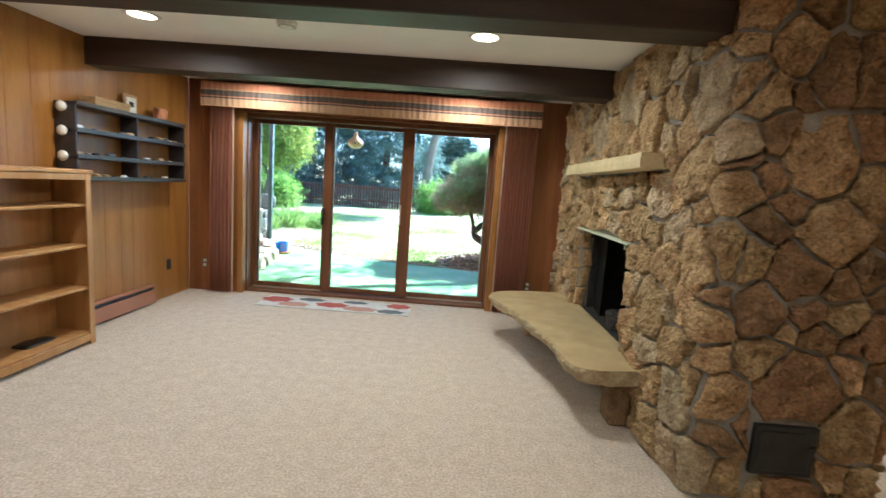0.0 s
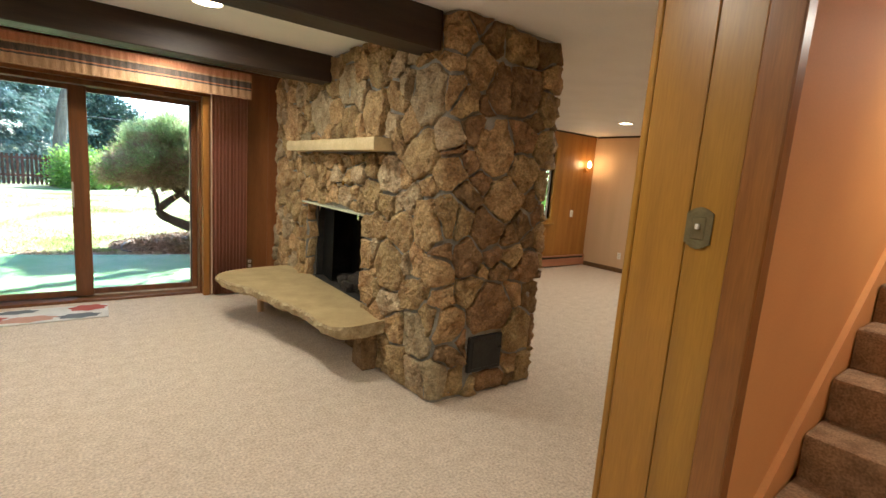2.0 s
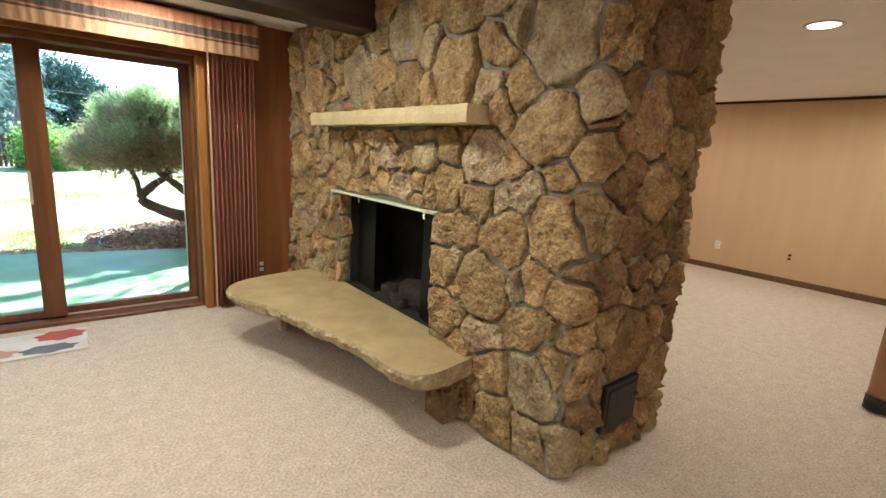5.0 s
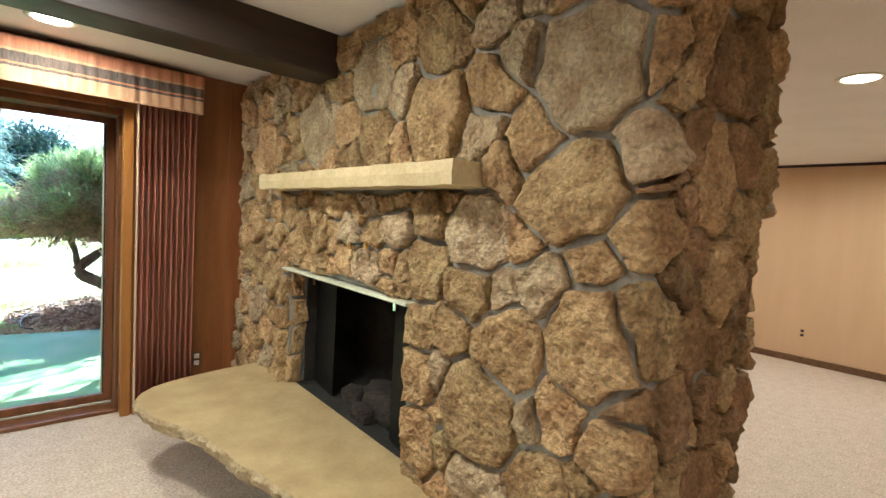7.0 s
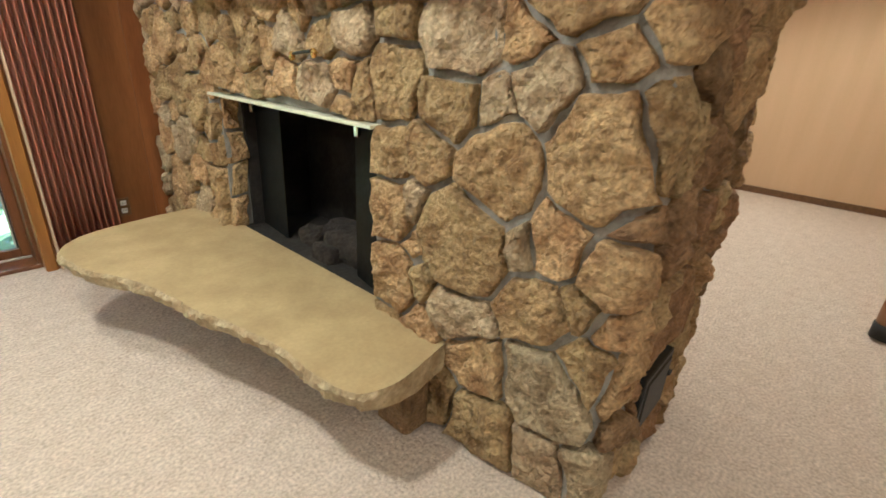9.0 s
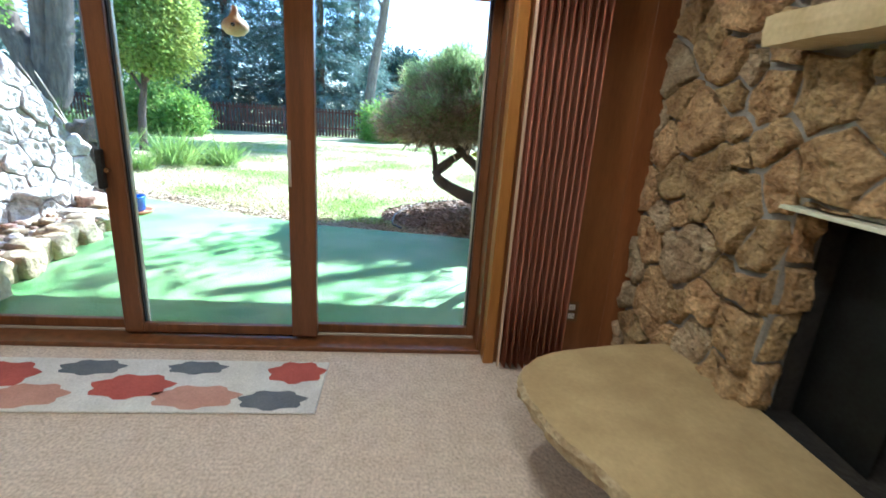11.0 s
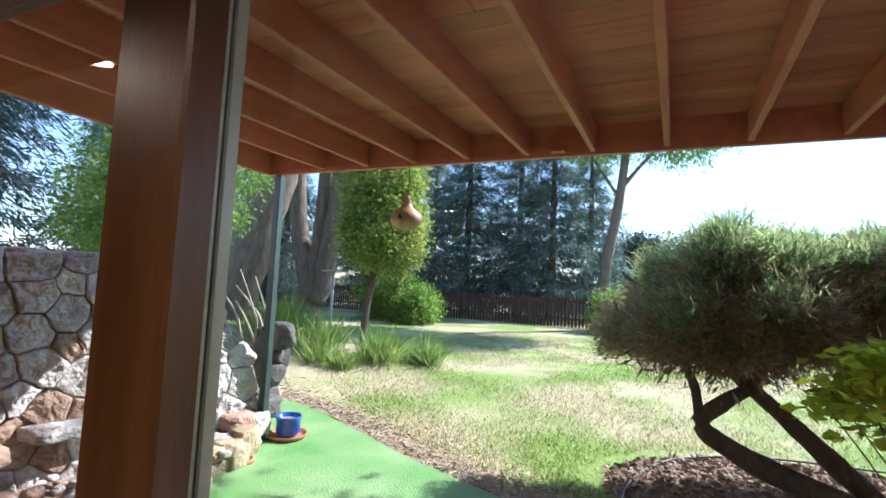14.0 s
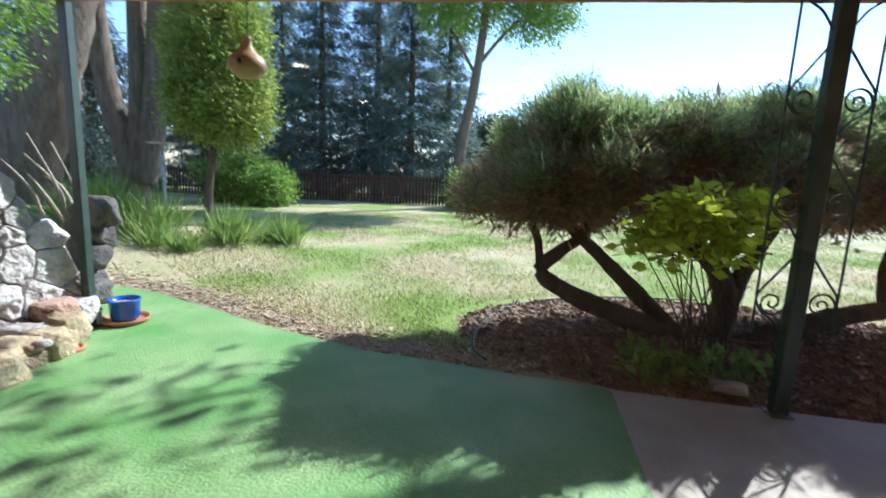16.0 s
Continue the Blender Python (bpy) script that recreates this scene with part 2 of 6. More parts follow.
M_POST = mat("dark_green_post", (0.020, 0.045, 0.036), (0.035, 0.06, 0.05), 0.4, 9, fine=60, fine_mix=0.2, bump=0.05)
M_FENCE = mat("weathered_red_fence", (0.11, 0.048, 0.032), (0.075, 0.035, 0.024), 0.85, 3, (6, 6, 0.6), 30, 0.2, 0.2, per_piece=0.3)
M_BARK = mat("tree_bark", (0.13, 0.095, 0.070), (0.075, 0.052, 0.038), 0.9, 6, (2, 2, 0.5), 40, 0.3, 1.0, bump_scale=18, distance=0.04)
M_BARKGREY = mat("grey_tree_bark", (0.20, 0.165, 0.135), (0.12, 0.095, 0.075), 0.9, 6, (2, 2, 0.4), 40, 0.3, 1.0, bump_scale=16, distance=0.05)
M_DEADWOOD = mat("bleached_deadwood", (0.40, 0.35, 0.27), (0.28, 0.23, 0.17), 0.9, 6, (3, 3, 0.5), 40, 0.2, 0.5)
M_SPRUCE = leafy("spruce_needles", (0.075, 0.125, 0.10), (0.19, 0.26, 0.24), 0.4, 0.5)
M_CEDAR = leafy("cedar_leaf", (0.20, 0.31, 0.06), (0.33, 0.38, 0.09), 0.5)
M_JUNIPER = leafy("juniper_needles", (0.25, 0.36, 0.14), (0.40, 0.49, 0.22), 0.6, 0.5)
M_JUNIPERDRY = leafy("dry_juniper", (0.42, 0.30, 0.21), (0.28, 0.20, 0.13), 0.4)
M_LEAF = leafy("broad_leaf", (0.15, 0.28, 0.05), (0.25, 0.38, 0.08), 0.5)
M_LEAFYEL = leafy("bright_lime_leaf", (0.52, 0.64, 0.05), (0.62, 0.70, 0.08), 0.65)
M_LEAFDARK = leafy("dark_leaf", (0.035, 0.06, 0.045), (0.05, 0.085, 0.065), 0.15)
M_GRASS = leafy("grass_blade", (0.22, 0.31, 0.06), (0.48, 0.43, 0.24), 0.4, 0.6, scale=0.55)
M_LILY = leafy("strappy_leaf", (0.17, 0.29, 0.06), (0.27, 0.37, 0.10), 0.45)
M_POT = mat("cobalt_glazed_pot", (0.012, 0.085, 0.42), (0.02, 0.12, 0.5), 0.15, 4, fine=40, fine_mix=0.1, bump=0.02)
M_TERRA = mat("terracotta", (0.45, 0.20, 0.10), (0.38, 0.16, 0.08), 0.8, 6, fine=60, fine_mix=0.1, bump=0.1)
M_GOURD = mat("dried_gourd", (0.50, 0.33, 0.16), (0.34, 0.19, 0.08), 0.5, 7, fine=30, fine_mix=0.2, bump=0.1)
M_HOSE = mat("dark_hose", (0.03, 0.035, 0.03), None, 0.5, 20, bump=0)
M_PALESTEEL = mat("pale_bird_feeder_pole", (0.38, 0.40, 0.38), None, 0.4, 10, bump=0, metal=0.3)
M_CLOTH = mat("faded_canvas", (0.50, 0.46, 0.38), None, 0.9, 5, bump=0.2)
M_BRICKRED = mat("box_card", (0.45, 0.29, 0.12), None, 0.7, 5, bump=0.05)
M_WIRE = mat("cable", (0.05, 0.05, 0.055), None, 0.6, 10, bump=0)
G_LAMP = glow("lamp_diffuser", (1.0, 0.74, 0.42), 4)
G_BULB = glow("sconce_bulb", (1.0, 0.66, 0.30), 5)

M_GLASS = bpy.data.materials.new("window_glass")
M_GLASS.use_nodes = True
gt = M_GLASS.node_tree
tr_, gl_, lw_, pw_, mx_ = (gt.nodes.new(n) for n in ("ShaderNodeBsdfTransparent", "ShaderNodeBsdfGlossy", "ShaderNodeLayerWeight", "ShaderNodeMath", "ShaderNodeMixShader"))
gl_.inputs["Roughness"].default_value, lw_.inputs["Blend"].default_value = 0.01, 0.5
tr_.inputs[0].default_value = (0.97, 0.985, 0.975, 1)
pw_.operation = "MULTIPLY_ADD"
pw_.inputs[1].default_value, pw_.inputs[2].default_value = 0.10, 0.025
gt.links.new(lw_.outputs["Facing"], pw_.inputs[0])
gt.links.new(pw_.outputs[0], mx_.inputs[0])
gt.links.new(tr_.outputs[0], mx_.inputs[1])
gt.links.new(gl_.outputs[0], mx_.inputs[2])
gt.links.new(mx_.outputs[0], gt.nodes["Material Output"].inputs[0])


# ---- building helpers ----
def mesh_of(name, bm, material, smooth=False):
    me = bpy.data.meshes.new(name)
    bm.to_mesh(me)
    bm.free()
    if smooth:
        me.polygons.foreach_set("use_smooth", [True] * len(me.polygons))
    for m in (material if isinstance(material, (list, tuple)) else [material]):
        me.materials.append(m)
    return me


def part(name, bm, material, parent=None, label="", smooth=False):
    """Links a bmesh as one mesh object under a thing or a part."""
    ob = new(name, mesh_of(name, bm, material, smooth))
    if parent is not None:
        ob.parent = parent
    if label:
        ob["label"] = label
    return ob


def thing(name, label, category, group="", at=(0, 0, 0)):
    ob = new(name)
    ob.location = at
    ob.empty_display_size = 0.1
    return tagged(ob, label, category, group)


def structure(name, bm, material, label, category="", smooth=False):
    return tagged(part(name, bm, material, None, "", smooth), label, category or name.split("_")[0], "", "structure")


def box(x0, x1, y0, y1, z0, z1, bevel=0.0, bm=None, seg=1):
    own = bm is None
    bm = bm or bmesh.new()
    r = bmesh.ops.create_cube(bm, size=1, matrix=Matrix.Translation(((x0 + x1) / 2, (y0 + y1) / 2, (z0 + z1) / 2)) @ Matrix.Diagonal((abs(x1 - x0), abs(y1 - y0), abs(z1 - z0), 1)))
    if bevel and own:
        bmesh.ops.bevel(bm, geom=bm.edges[:], offset=bevel, segments=seg, affect="EDGES", profile=0.6)
    return bm


def cyl(p, q, r0, r1=None, n=16, bm=None, caps=True):
    """A tapered cylinder from p to q."""
    bm = bm or bmesh.new()
    p, q = Vector(p), Vector(q)
    r1 = r0 if r1 is None else r1
    m = Matrix.Translation((p + q) / 2) @ (q - p).to_track_quat("Z", "Y").to_matrix().to_4x4()
    bmesh.ops.create_cone(bm, cap_ends=caps, segments=n, radius1=r0, radius2=r1, depth=(q - p).length, matrix=m)
    return bm


def lathe(profile, n=24, centre=(0, 0, 0), bm=None):
    """A turned body from (radius, height) pairs."""
    bm = bm or bmesh.new()
    rings = [[bm.verts.new((centre[0] + r * math.cos(2 * math.pi * i / n), centre[1] + r * math.sin(2 * math.pi * i / n), centre[2] + z)) for i in range(n)] for r, z in profile]
    for a, b in zip(rings, rings[1:]):
        for i in range(n):
            bm.faces.new((a[i], a[(i + 1) % n], b[(i + 1) % n], b[i]))
    bm.faces.new(rings[0][::-1])
    bm.faces.new(rings[-1])
    return bm


def tube(points, radii, n=8, bm=None, wobble=0.0):
    """A round tube along points, with a radius at each."""
    bm = bm or bmesh.new()
    pts = [Vector(p) for p in points]
    rings = []
    for i, p in enumerate(pts):
        d = (pts[min(i + 1, len(pts) - 1)] - pts[max(i - 1, 0)]).normalized()
        q = d.to_track_quat("Z", "Y")
        r = radii[i] if isinstance(radii, (list, tuple)) else radii
        ring = []
        for k in range(n):
            a = 2 * math.pi * k / n
            rr = r * (1 + wobble * noise.noise(p * 7 + Vector((math.cos(a), math.sin(a), 0)) * 1.3))
            ring.append(bm.verts.new(p + q @ Vector((math.cos(a) * rr, math.sin(a) * rr, 0))))
        rings.append(ring)
    for a, b in zip(rings, rings[1:]):
        for k in range(n):
            bm.faces.new((a[k], a[(k + 1) % n], b[(k + 1) % n], b[k]))
    bm.faces.new(rings[0][::-1])
    bm.faces.new(rings[-1])
    return bm


def smooth_path(pts, per=5):
    """Catmull-Rom points through pts."""
    pts = [Vector(p) for p in pts]
    out = []
    for i in range(len(pts) - 1):
        a, b, c, d = pts[max(i - 1, 0)], pts[i], pts[i + 1], pts[min(i + 2, len(pts) - 1)]
        for k in range(per):
            t = k / per
            out.append(0.5 * ((2 * b) + (c - a) * t + (2 * a - 5 * b + 4 * c - d) * t * t + (3 * b - a - 3 * c + d) * t ** 3))
    return out + [pts[-1]]


def quads(name, V, material, parent=None, label=""):
    """Many loose four-cornered leaves as one mesh; V has the shape (n, 4, 3)."""
    n = len(V)
    me = bpy.data.meshes.new(name)
    me.vertices.add(4 * n)
    me.loops.add(4 * n)
    me.polygons.add(n)
    me.vertices.foreach_set("co", np.asarray(V, dtype=np.float32).ravel())
    me.loops.foreach_set("vertex_index", np.arange(4 * n, dtype=np.int32))
    me.polygons.foreach_set("loop_start", np.arange(0, 4 * n, 4, dtype=np.int32))
    me.update(calc_edges=True)
    me.materials.append(material)
    ob = new(name, me)
    if parent is not None:
        ob.parent = parent
    if label:
        ob["label"] = label
    return ob


def unit(a):
    return a / np.maximum(np.linalg.norm(a, axis=-1, keepdims=True), 1e-9)


def leaf_quads(P, D, length, width, rng, jitter=0.3):
    """A leaf at each point P along D: pointed kites of about that length and width."""
    n = len(P)
    L = length * (1 + jitter * rng.uniform(-1, 1, (n, 1)))
    W = width * (1 + jitter * rng.uniform(-1, 1, (n, 1)))
    D = unit(D)
    S = unit(np.cross(D, rng.normal(size=(n, 3))))
    return np.stack([P, P + D * L * 0.45 + S * W / 2, P + D * L, P + D * L * 0.45 - S * W / 2], axis=1)


# ---- stone laying: cells of a power diagram, each made a rough stone ----
def clip_poly(poly, nx, ny, c):
    out = []
    for i, p in enumerate(poly):
        q = poly[(i + 1) % len(poly)]
        a, b = p[0] * nx + p[1] * ny - c, q[0] * nx + q[1] * ny - c
        if a <= 0:
            out.append(p)
        if a * b < 0:
            t = a / (a - b)
            out.append((p[0] + t * (q[0] - p[0]), p[1] + t * (q[1] - p[1])))
    return out


def stone_cells(u0, u1, v0, v1, seeds, rng, fill=(0.07, 0.13), tries=2500, holes=()):
    """Cells over a rectangle, from seeds (u, v, radius), the rest filled at random."""
    S = list(seeds)
    for k in range(tries):
        r = rng.uniform(*fill) * (1 if k < tries * 0.5 else 0.7)
        u, v = rng.uniform(u0, u1), rng.uniform(v0, v1)
        if any(a - 0.01 < u < b + 0.01 and c - 0.01 < v < d + 0.01 for a, b, c, d in holes):
            continue
        if all(math.hypot(u - a, (v - b) * 0.9) > 0.86 * (r + q) for a, b, q in S):
            S.append((u, v, r))
    cells = []
    for i, (u, v, r) in enumerate(S):
        poly = [(u0, v0), (u1, v0), (u1, v1), (u0, v1)]
        for j, (a, b, q) in enumerate(S):
            if i == j or math.hypot(a - u, b - v) > 1.2:
                continue
            nx, ny = a - u, b - v
            c = (a * a + b * b - q * q - u * u - v * v + r * r) / 2
            poly = clip_poly(poly, nx, ny, c)
            if len(poly) < 3:
                break
        for a, b, c, d in holes:
            if len(poly) < 3:
                break
            gaps = [(a - u, (1, 0, a)), (u - b, (-1, 0, -b)), (c - v, (0, 1, c)), (v - d, (0, -1, -d))]
            poly = clip_poly(poly, *max(gaps)[1])
        if len(poly) >= 3:
            cells.append(poly)
    return cells


def warp(u, v):
    """Bends the joints a little, so that no edge runs straight."""
    a, b = Vector((u * 4.2, v * 4.2, 1.7)), Vector((u * 15, v * 15, 6.1))
    return u + 0.036 * noise.noise(a) + 0.011 * noise.noise(b), v + 0.036 * noise.noise(a + Vector((9, 3, 0))) + 0.011 * noise.noise(b + Vector((5, 8, 0)))


def stone_mesh(poly, place, depth, gap, rng, seed, rough=0.03, back=0.03):
    """One stone over a cell: bowed out, with an uneven outline and face. place maps (u, v, out) into the world."""
    cu, cv = sum(p[0] for p in poly) / len(poly), sum(p[1] for p in poly) / len(poly)
    ring = []
    for i, p in enumerate(poly):
        q = poly[(i + 1) % len(poly)]
        L = math.hypot(q[0] - p[0], q[1] - p[1])
        k = max(1, int(L / 0.026))
        ring += [(p[0] + (q[0] - p[0]) * t / k, p[1] + (q[1] - p[1]) * t / k) for t in range(k)]
    n = len(ring)
    if n < 5:
        return None
    ring = [warp(*p) for p in ring]
    cu, cv = warp(cu, cv)
    size = sum(math.hypot(p[0] - cu, p[1] - cv) for p in ring) / n
    if size < 0.03:
        return None
    tilt_u, tilt_v = rng.uniform(-0.15, 0.15), rng.uniform(-0.15, 0.15)
    bm = bmesh.new()
    rings = []
    profile = ((1.0, -back), (1.0, depth * 0.5), (0.975, depth * 0.9), (0.91, depth), (0.80, depth * 1.02), (0.66, depth * 1.03), (0.5, depth * 1.04), (0.34, depth * 1.05), (0.17, depth * 1.06))
    for s, d in profile:
        row = []
        for u, v in ring:
            du, dv = u - cu, v - cv
            L = max(math.hypot(du, dv), 1e-6)
            shrink = max(0.2, (L - gap * (1 + 0.8 * noise.noise(Vector((u * 9, v * 9, seed)))))/ L)
            x, y = cu + du * shrink * s, cv + dv * shrink * s
            w = Vector((x * 11, y * 11, seed * 3.7))
            out = d
            if d > 0:
                out += rough * (noise.noise(w * 0.7) * 1.1 + noise.noise(w * 2.1) * (0.7 if s < 0.9 else 0.35) + noise.noise(w * 4.3) * (0.45 if s < 0.9 else 0.1)) * min(1, d / depth) + tilt_u * du * s * 0.6 + tilt_v * dv * s * 0.6
            row.append(bm.verts.new(place(x, y, out)))
        rings.append(row)
    for a, b in zip(rings, rings[1:]):
        for i in range(n):
            bm.faces.new((a[i], a[(i + 1) % n], b[(i + 1) % n], b[i]))
    c = bm.verts.new(place(cu, cv, depth * 1.06))
    for i in range(n):
        bm.faces.new((rings[-1][i], rings[-1][(i + 1) % n], c))
    bmesh.ops.recalc_face_normals(bm, faces=bm.faces[:])
    return bm


def boulder(centre, size, seed, flat=1.0, sub=3, rough=0.35):
    """A rounded, angular rock."""
    bm = bmesh.new()
    bmesh.ops.create_icosphere(bm, subdivisions=sub, radius=1)
    for v in bm.verts:
        w = v.co * 1.3 + Vector((seed * 5.1, seed * 2.3, seed))
        k = 1 + rough * noise.noise(w) + rough * 0.4 * noise.noise(w * 2.7)
        c = v.co * k
        c = Vector([max(-0.74, min(0.74, a)) for a in c])
        v.co = Vector((c.x * size[0], c.y * size[1], c.z * size[2])) + Vector(centre)
    return bm

# ---- the rooms ----
CEIL = 2.42
X_LEFT, X_RIGHT, Y_BACK, Y_DOOR = -3.05, 7.1, -2.6, 5.52
structure("floor", box(X_LEFT - 0.2, X_RIGHT + 0.2, Y_BACK - 0.2, 5.83, -0.10, 0.0), M_CARPET, "cream speckled wall-to-wall cut-pile carpet")
structure("ceiling", box(X_LEFT - 0.2, X_RIGHT + 0.2, Y_BACK - 0.2, 5.85, CEIL, CEIL + 0.15), M_CEIL, "smooth white painted ceiling")


def panelled_wall(name, along, x0, x1, face, back, z0, z1, label, material, width=0.2, skip=()):
    """A wall whose room side is vertical boards with narrow grooves. along is 'x' or 'y'; skip holds openings (a, b, z0, z1)."""
    def slab(a, b, c, d, f, g, bevel=0.0, bm=None):
        return box(a, b, min(f, g), max(f, g), c, d, bevel, bm) if along == "x" else box(min(f, g), max(f, g), a, b, c, d, bevel, bm)
    core = bmesh.new()
    edge = face + (0.014 if back > face else -0.014)
    spans = [(x0, x1, z0, z1)]
    for a, b, c, d in skip:
        spans = [s for s in ((x0, a, z0, z1), (b, x1, z0, z1), (a, b, z0, c), (a, b, d, z1)) if s[1] - s[0] > 0.01 and s[3] - s[2] > 0.01]
    for s in spans:
        slab(s[0], s[1], s[2], s[3], edge, back, 0, core)
    wall = structure(name, core, M_BASE, label, "wall")
    rng = random.Random(len(name) * 7 + int(x0 * 10))
    for a, b, c, d in spans:
        p = a
        while p < b - 0.005:
            q = min(b, p + width * rng.choice((0.55, 0.8, 1.0, 1.25)))
            if b - q < 0.04:
                q = b
            part("board", slab(p + 0.0006, q - 0.0006, c + 0.001, d - 0.001, face, edge + (0.001 if back > face else -0.001), 0.0012), material, wall)
            p = q
    return wall


panelled_wall("wall_west", "y", Y_BACK, Y_DOOR + 0.0, X_LEFT, X_LEFT - 0.18, 0, CEIL, "amber wood-panelled wall with vertical boards", M_PANEL)
panelled_wall("wall_north_1", "x", X_LEFT, -2.42, Y_DOOR, 5.8, 0, CEIL, "reddish wood panelling beside the sliding door", M_PANELRED)
panelled_wall("wall_north_2", "x", 0.52, 1.30, Y_DOOR, 5.8, 0, CEIL, "dark reddish panelling between curtain and chimney", M_PANELRED, 0.4)
panelled_wall("wall_north_3", "x", 2.1, X_RIGHT, Y_DOOR, 5.62, 0, CEIL, "amber wood-panelled wall with a small window", M_PANEL, 0.3, skip=((5.30, 6.00, 0.88, 2.05),))
structure("wall_north_4", box(-2.42, 0.52, Y_DOOR, 5.8, 2.10, CEIL), M_PANELRED, "wood-panelled header over the sliding door", "wall")
structure("wall_east", box(X_RIGHT, X_RIGHT + 0.15, 0.8, 5.8, 0, CEIL), M_BEIGE, "plain beige painted wall", "wall")
structure("wall_partition", box(1.17, X_RIGHT, 0.60, 0.99, 0, CEIL), M_BEIGE, "beige partition wall beside the stairs", "wall")
structure("wall_south", box(X_LEFT, 4.2, Y_BACK - 0.15, Y_BACK, 0, CEIL), M_PANEL, "wood-panelled back wall", "wall")
structure("wall_stair_far", box(1.15, 4.2, -0.65, -0.5, 0, CEIL + 1.6), M_ORANGE, "warm orange-lit stairwell wall", "wall")
structure("wall_stair_end", box(4.2, 4.3, Y_BACK - 0.15, 0.60, 0, CEIL + 1.6), M_ORANGE, "end wall of the stairwell", "wall")
structure("wall_stair_near", box(1.19, 4.2, 0.575, 0.599, 0, CEIL - 0.004), M_ORANGE, "warm orange painted stairwell wall", "wall")
structure("trim_east", box(X_RIGHT - 0.025, X_RIGHT - 0.002, 1.0, Y_DOOR - 0.04, CEIL - 0.035, CEIL - 0.003, 0.004), M_BEAM, "thin dark ceiling trim", "trim")
structure("baseboard_east", box(X_RIGHT - 0.02, X_RIGHT - 0.002, 1.0, Y_DOOR - 0.04, 0, 0.08, 0.004), M_BASE, "dark brown wooden baseboard", "baseboard")
structure("trim_north", box(2.25, X_RIGHT - 0.03, Y_DOOR - 0.02, Y_DOOR - 0.002, CEIL - 0.03, CEIL - 0.003, 0.004), M_BEAM, "thin dark ceiling trim", "trim")

# end of the partition: two pine boards, a corner strip and a reddish jamb
end = structure("wall_partition_end", box(1.152, 1.169, 0.60, 1.0, 0, CEIL - 0.003), M_PINE, "honey pine board facing on the partition end", "wall")
for y0, y1 in ((0.665, 0.80), (0.803, 0.985)):
    part("board", box(1.138, 1.151, y0, y1, 0.002, CEIL - 0.004, 0.003), M_PINE, end)
part("corner_strip", box(1.134, 1.168, 0.987, 1.012, 0.002, CEIL - 0.004, 0.005), M_PINE, end, "rounded pine corner strip")
structure("trim_stair_jamb", box(1.12, 1.19, 0.565, 0.662, 0.0, CEIL - 0.003, 0.006), M_JAMB, "reddish-brown wooden door jamb", "trim")

# ---- ceiling beams ----
for y0, y1 in ((2.42, 2.64), (4.03, 4.25)):
    ob = structure("beam", box(X_LEFT, 1.24, y0, y1, 2.20, CEIL + 0.002, 0.006), M_BEAM, "dark-stained boxed wooden ceiling beam", "beam")


# ---- recessed lamps ----
def downlight(x, y, z, watts, size=0.085, group="recessed ceiling lights"):
    t = thing("recessed_light", "round white recessed ceiling light, switched on", "light", group, (x, y, z))
    part("trim_ring", lathe([(size + 0.028, 0), (size + 0.026, -0.006), (size + 0.004, -0.008), (size, 0.0)], 28), M_WHITE, t, "", True)
    part("diffuser", lathe([(size, -0.001), (size * 0.96, -0.004)], 28), G_LAMP, t, "glowing warm diffuser")
    lamp(x, y, z - 0.012, watts, size * 1.9)
    return t


# the lights at y = 1.2 and -1.2 are unseen, added to fill the room
for x, y, w in ((-2.15, 3.42, 10), (0.16, 3.42, 12), (-2.12, 1.2, 8), (0.24, 1.2, 6), (3.51, 2.26, 9), (5.7, 4.05, 8), (3.3, 4.3, 6), (5.89, 2.21, 8), (0.24, -1.2, 7), (-2.12, -1.2, 7), (-2.1, 5.05, 8), (0.1, 5.05, 8)):
    downlight(x, y, CEIL, w)
# fill lamp without a fixture, added to brighten the stairwell
stair_fill = lamp(2.6, 0.0, CEIL - 0.02, 8)
smoke = thing("smoke_detector", "round white smoke detector on the ceiling", "smoke detector", "", (-1.15, 3.38, CEIL))
part("body", lathe([(0.07, 0), (0.07, -0.018), (0.055, -0.032), (0.03, -0.036)], 28), M_WHITE, smoke, "", True)
part("vent_ring", lathe([(0.058, -0.026), (0.06, -0.030), (0.05, -0.034)], 28), M_ALU, smoke)


# ---- sliding glass door ----
door = tagged(new("door_1"), "three-panel wood-framed sliding glass door to the patio", "door", "", "structure")
DX0, DX1 = -2.44, 0.50
part("head", box(DX0, DX1, 5.60, 5.80, 2.055, 2.10, 0.004), M_DOORWOOD, door)
part("sill", box(DX0, DX1, 5.60, 5.83, 0.0, 0.028, 0.004), M_DOORWOOD, door, "golden worn wooden sill")
part("track", box(DX0 + 0.05, DX1 - 0.05, 5.745, 5.80, 0.028, 0.045, 0.003), M_ALU, door, "aluminium track")
part("jamb", box(DX0, DX0 + 0.045, 5.60, 5.80, 0.028, 2.055, 0.004), M_DOORWOOD, door)
part("jamb", box(DX1 - 0.045, DX1, 5.60, 5.80, 0.028, 2.055, 0.004), M_DOORWOOD, door)
for xa, xb in ((DX0 - 0.03, DX0 + 0.03), (DX1 - 0.025, DX1 + 0.035)):
    part("casing", box(xa, xb, 5.50, 5.598, 0.0, 2.10, 0.005), M_CASING, door, "orange-stained wood casing")


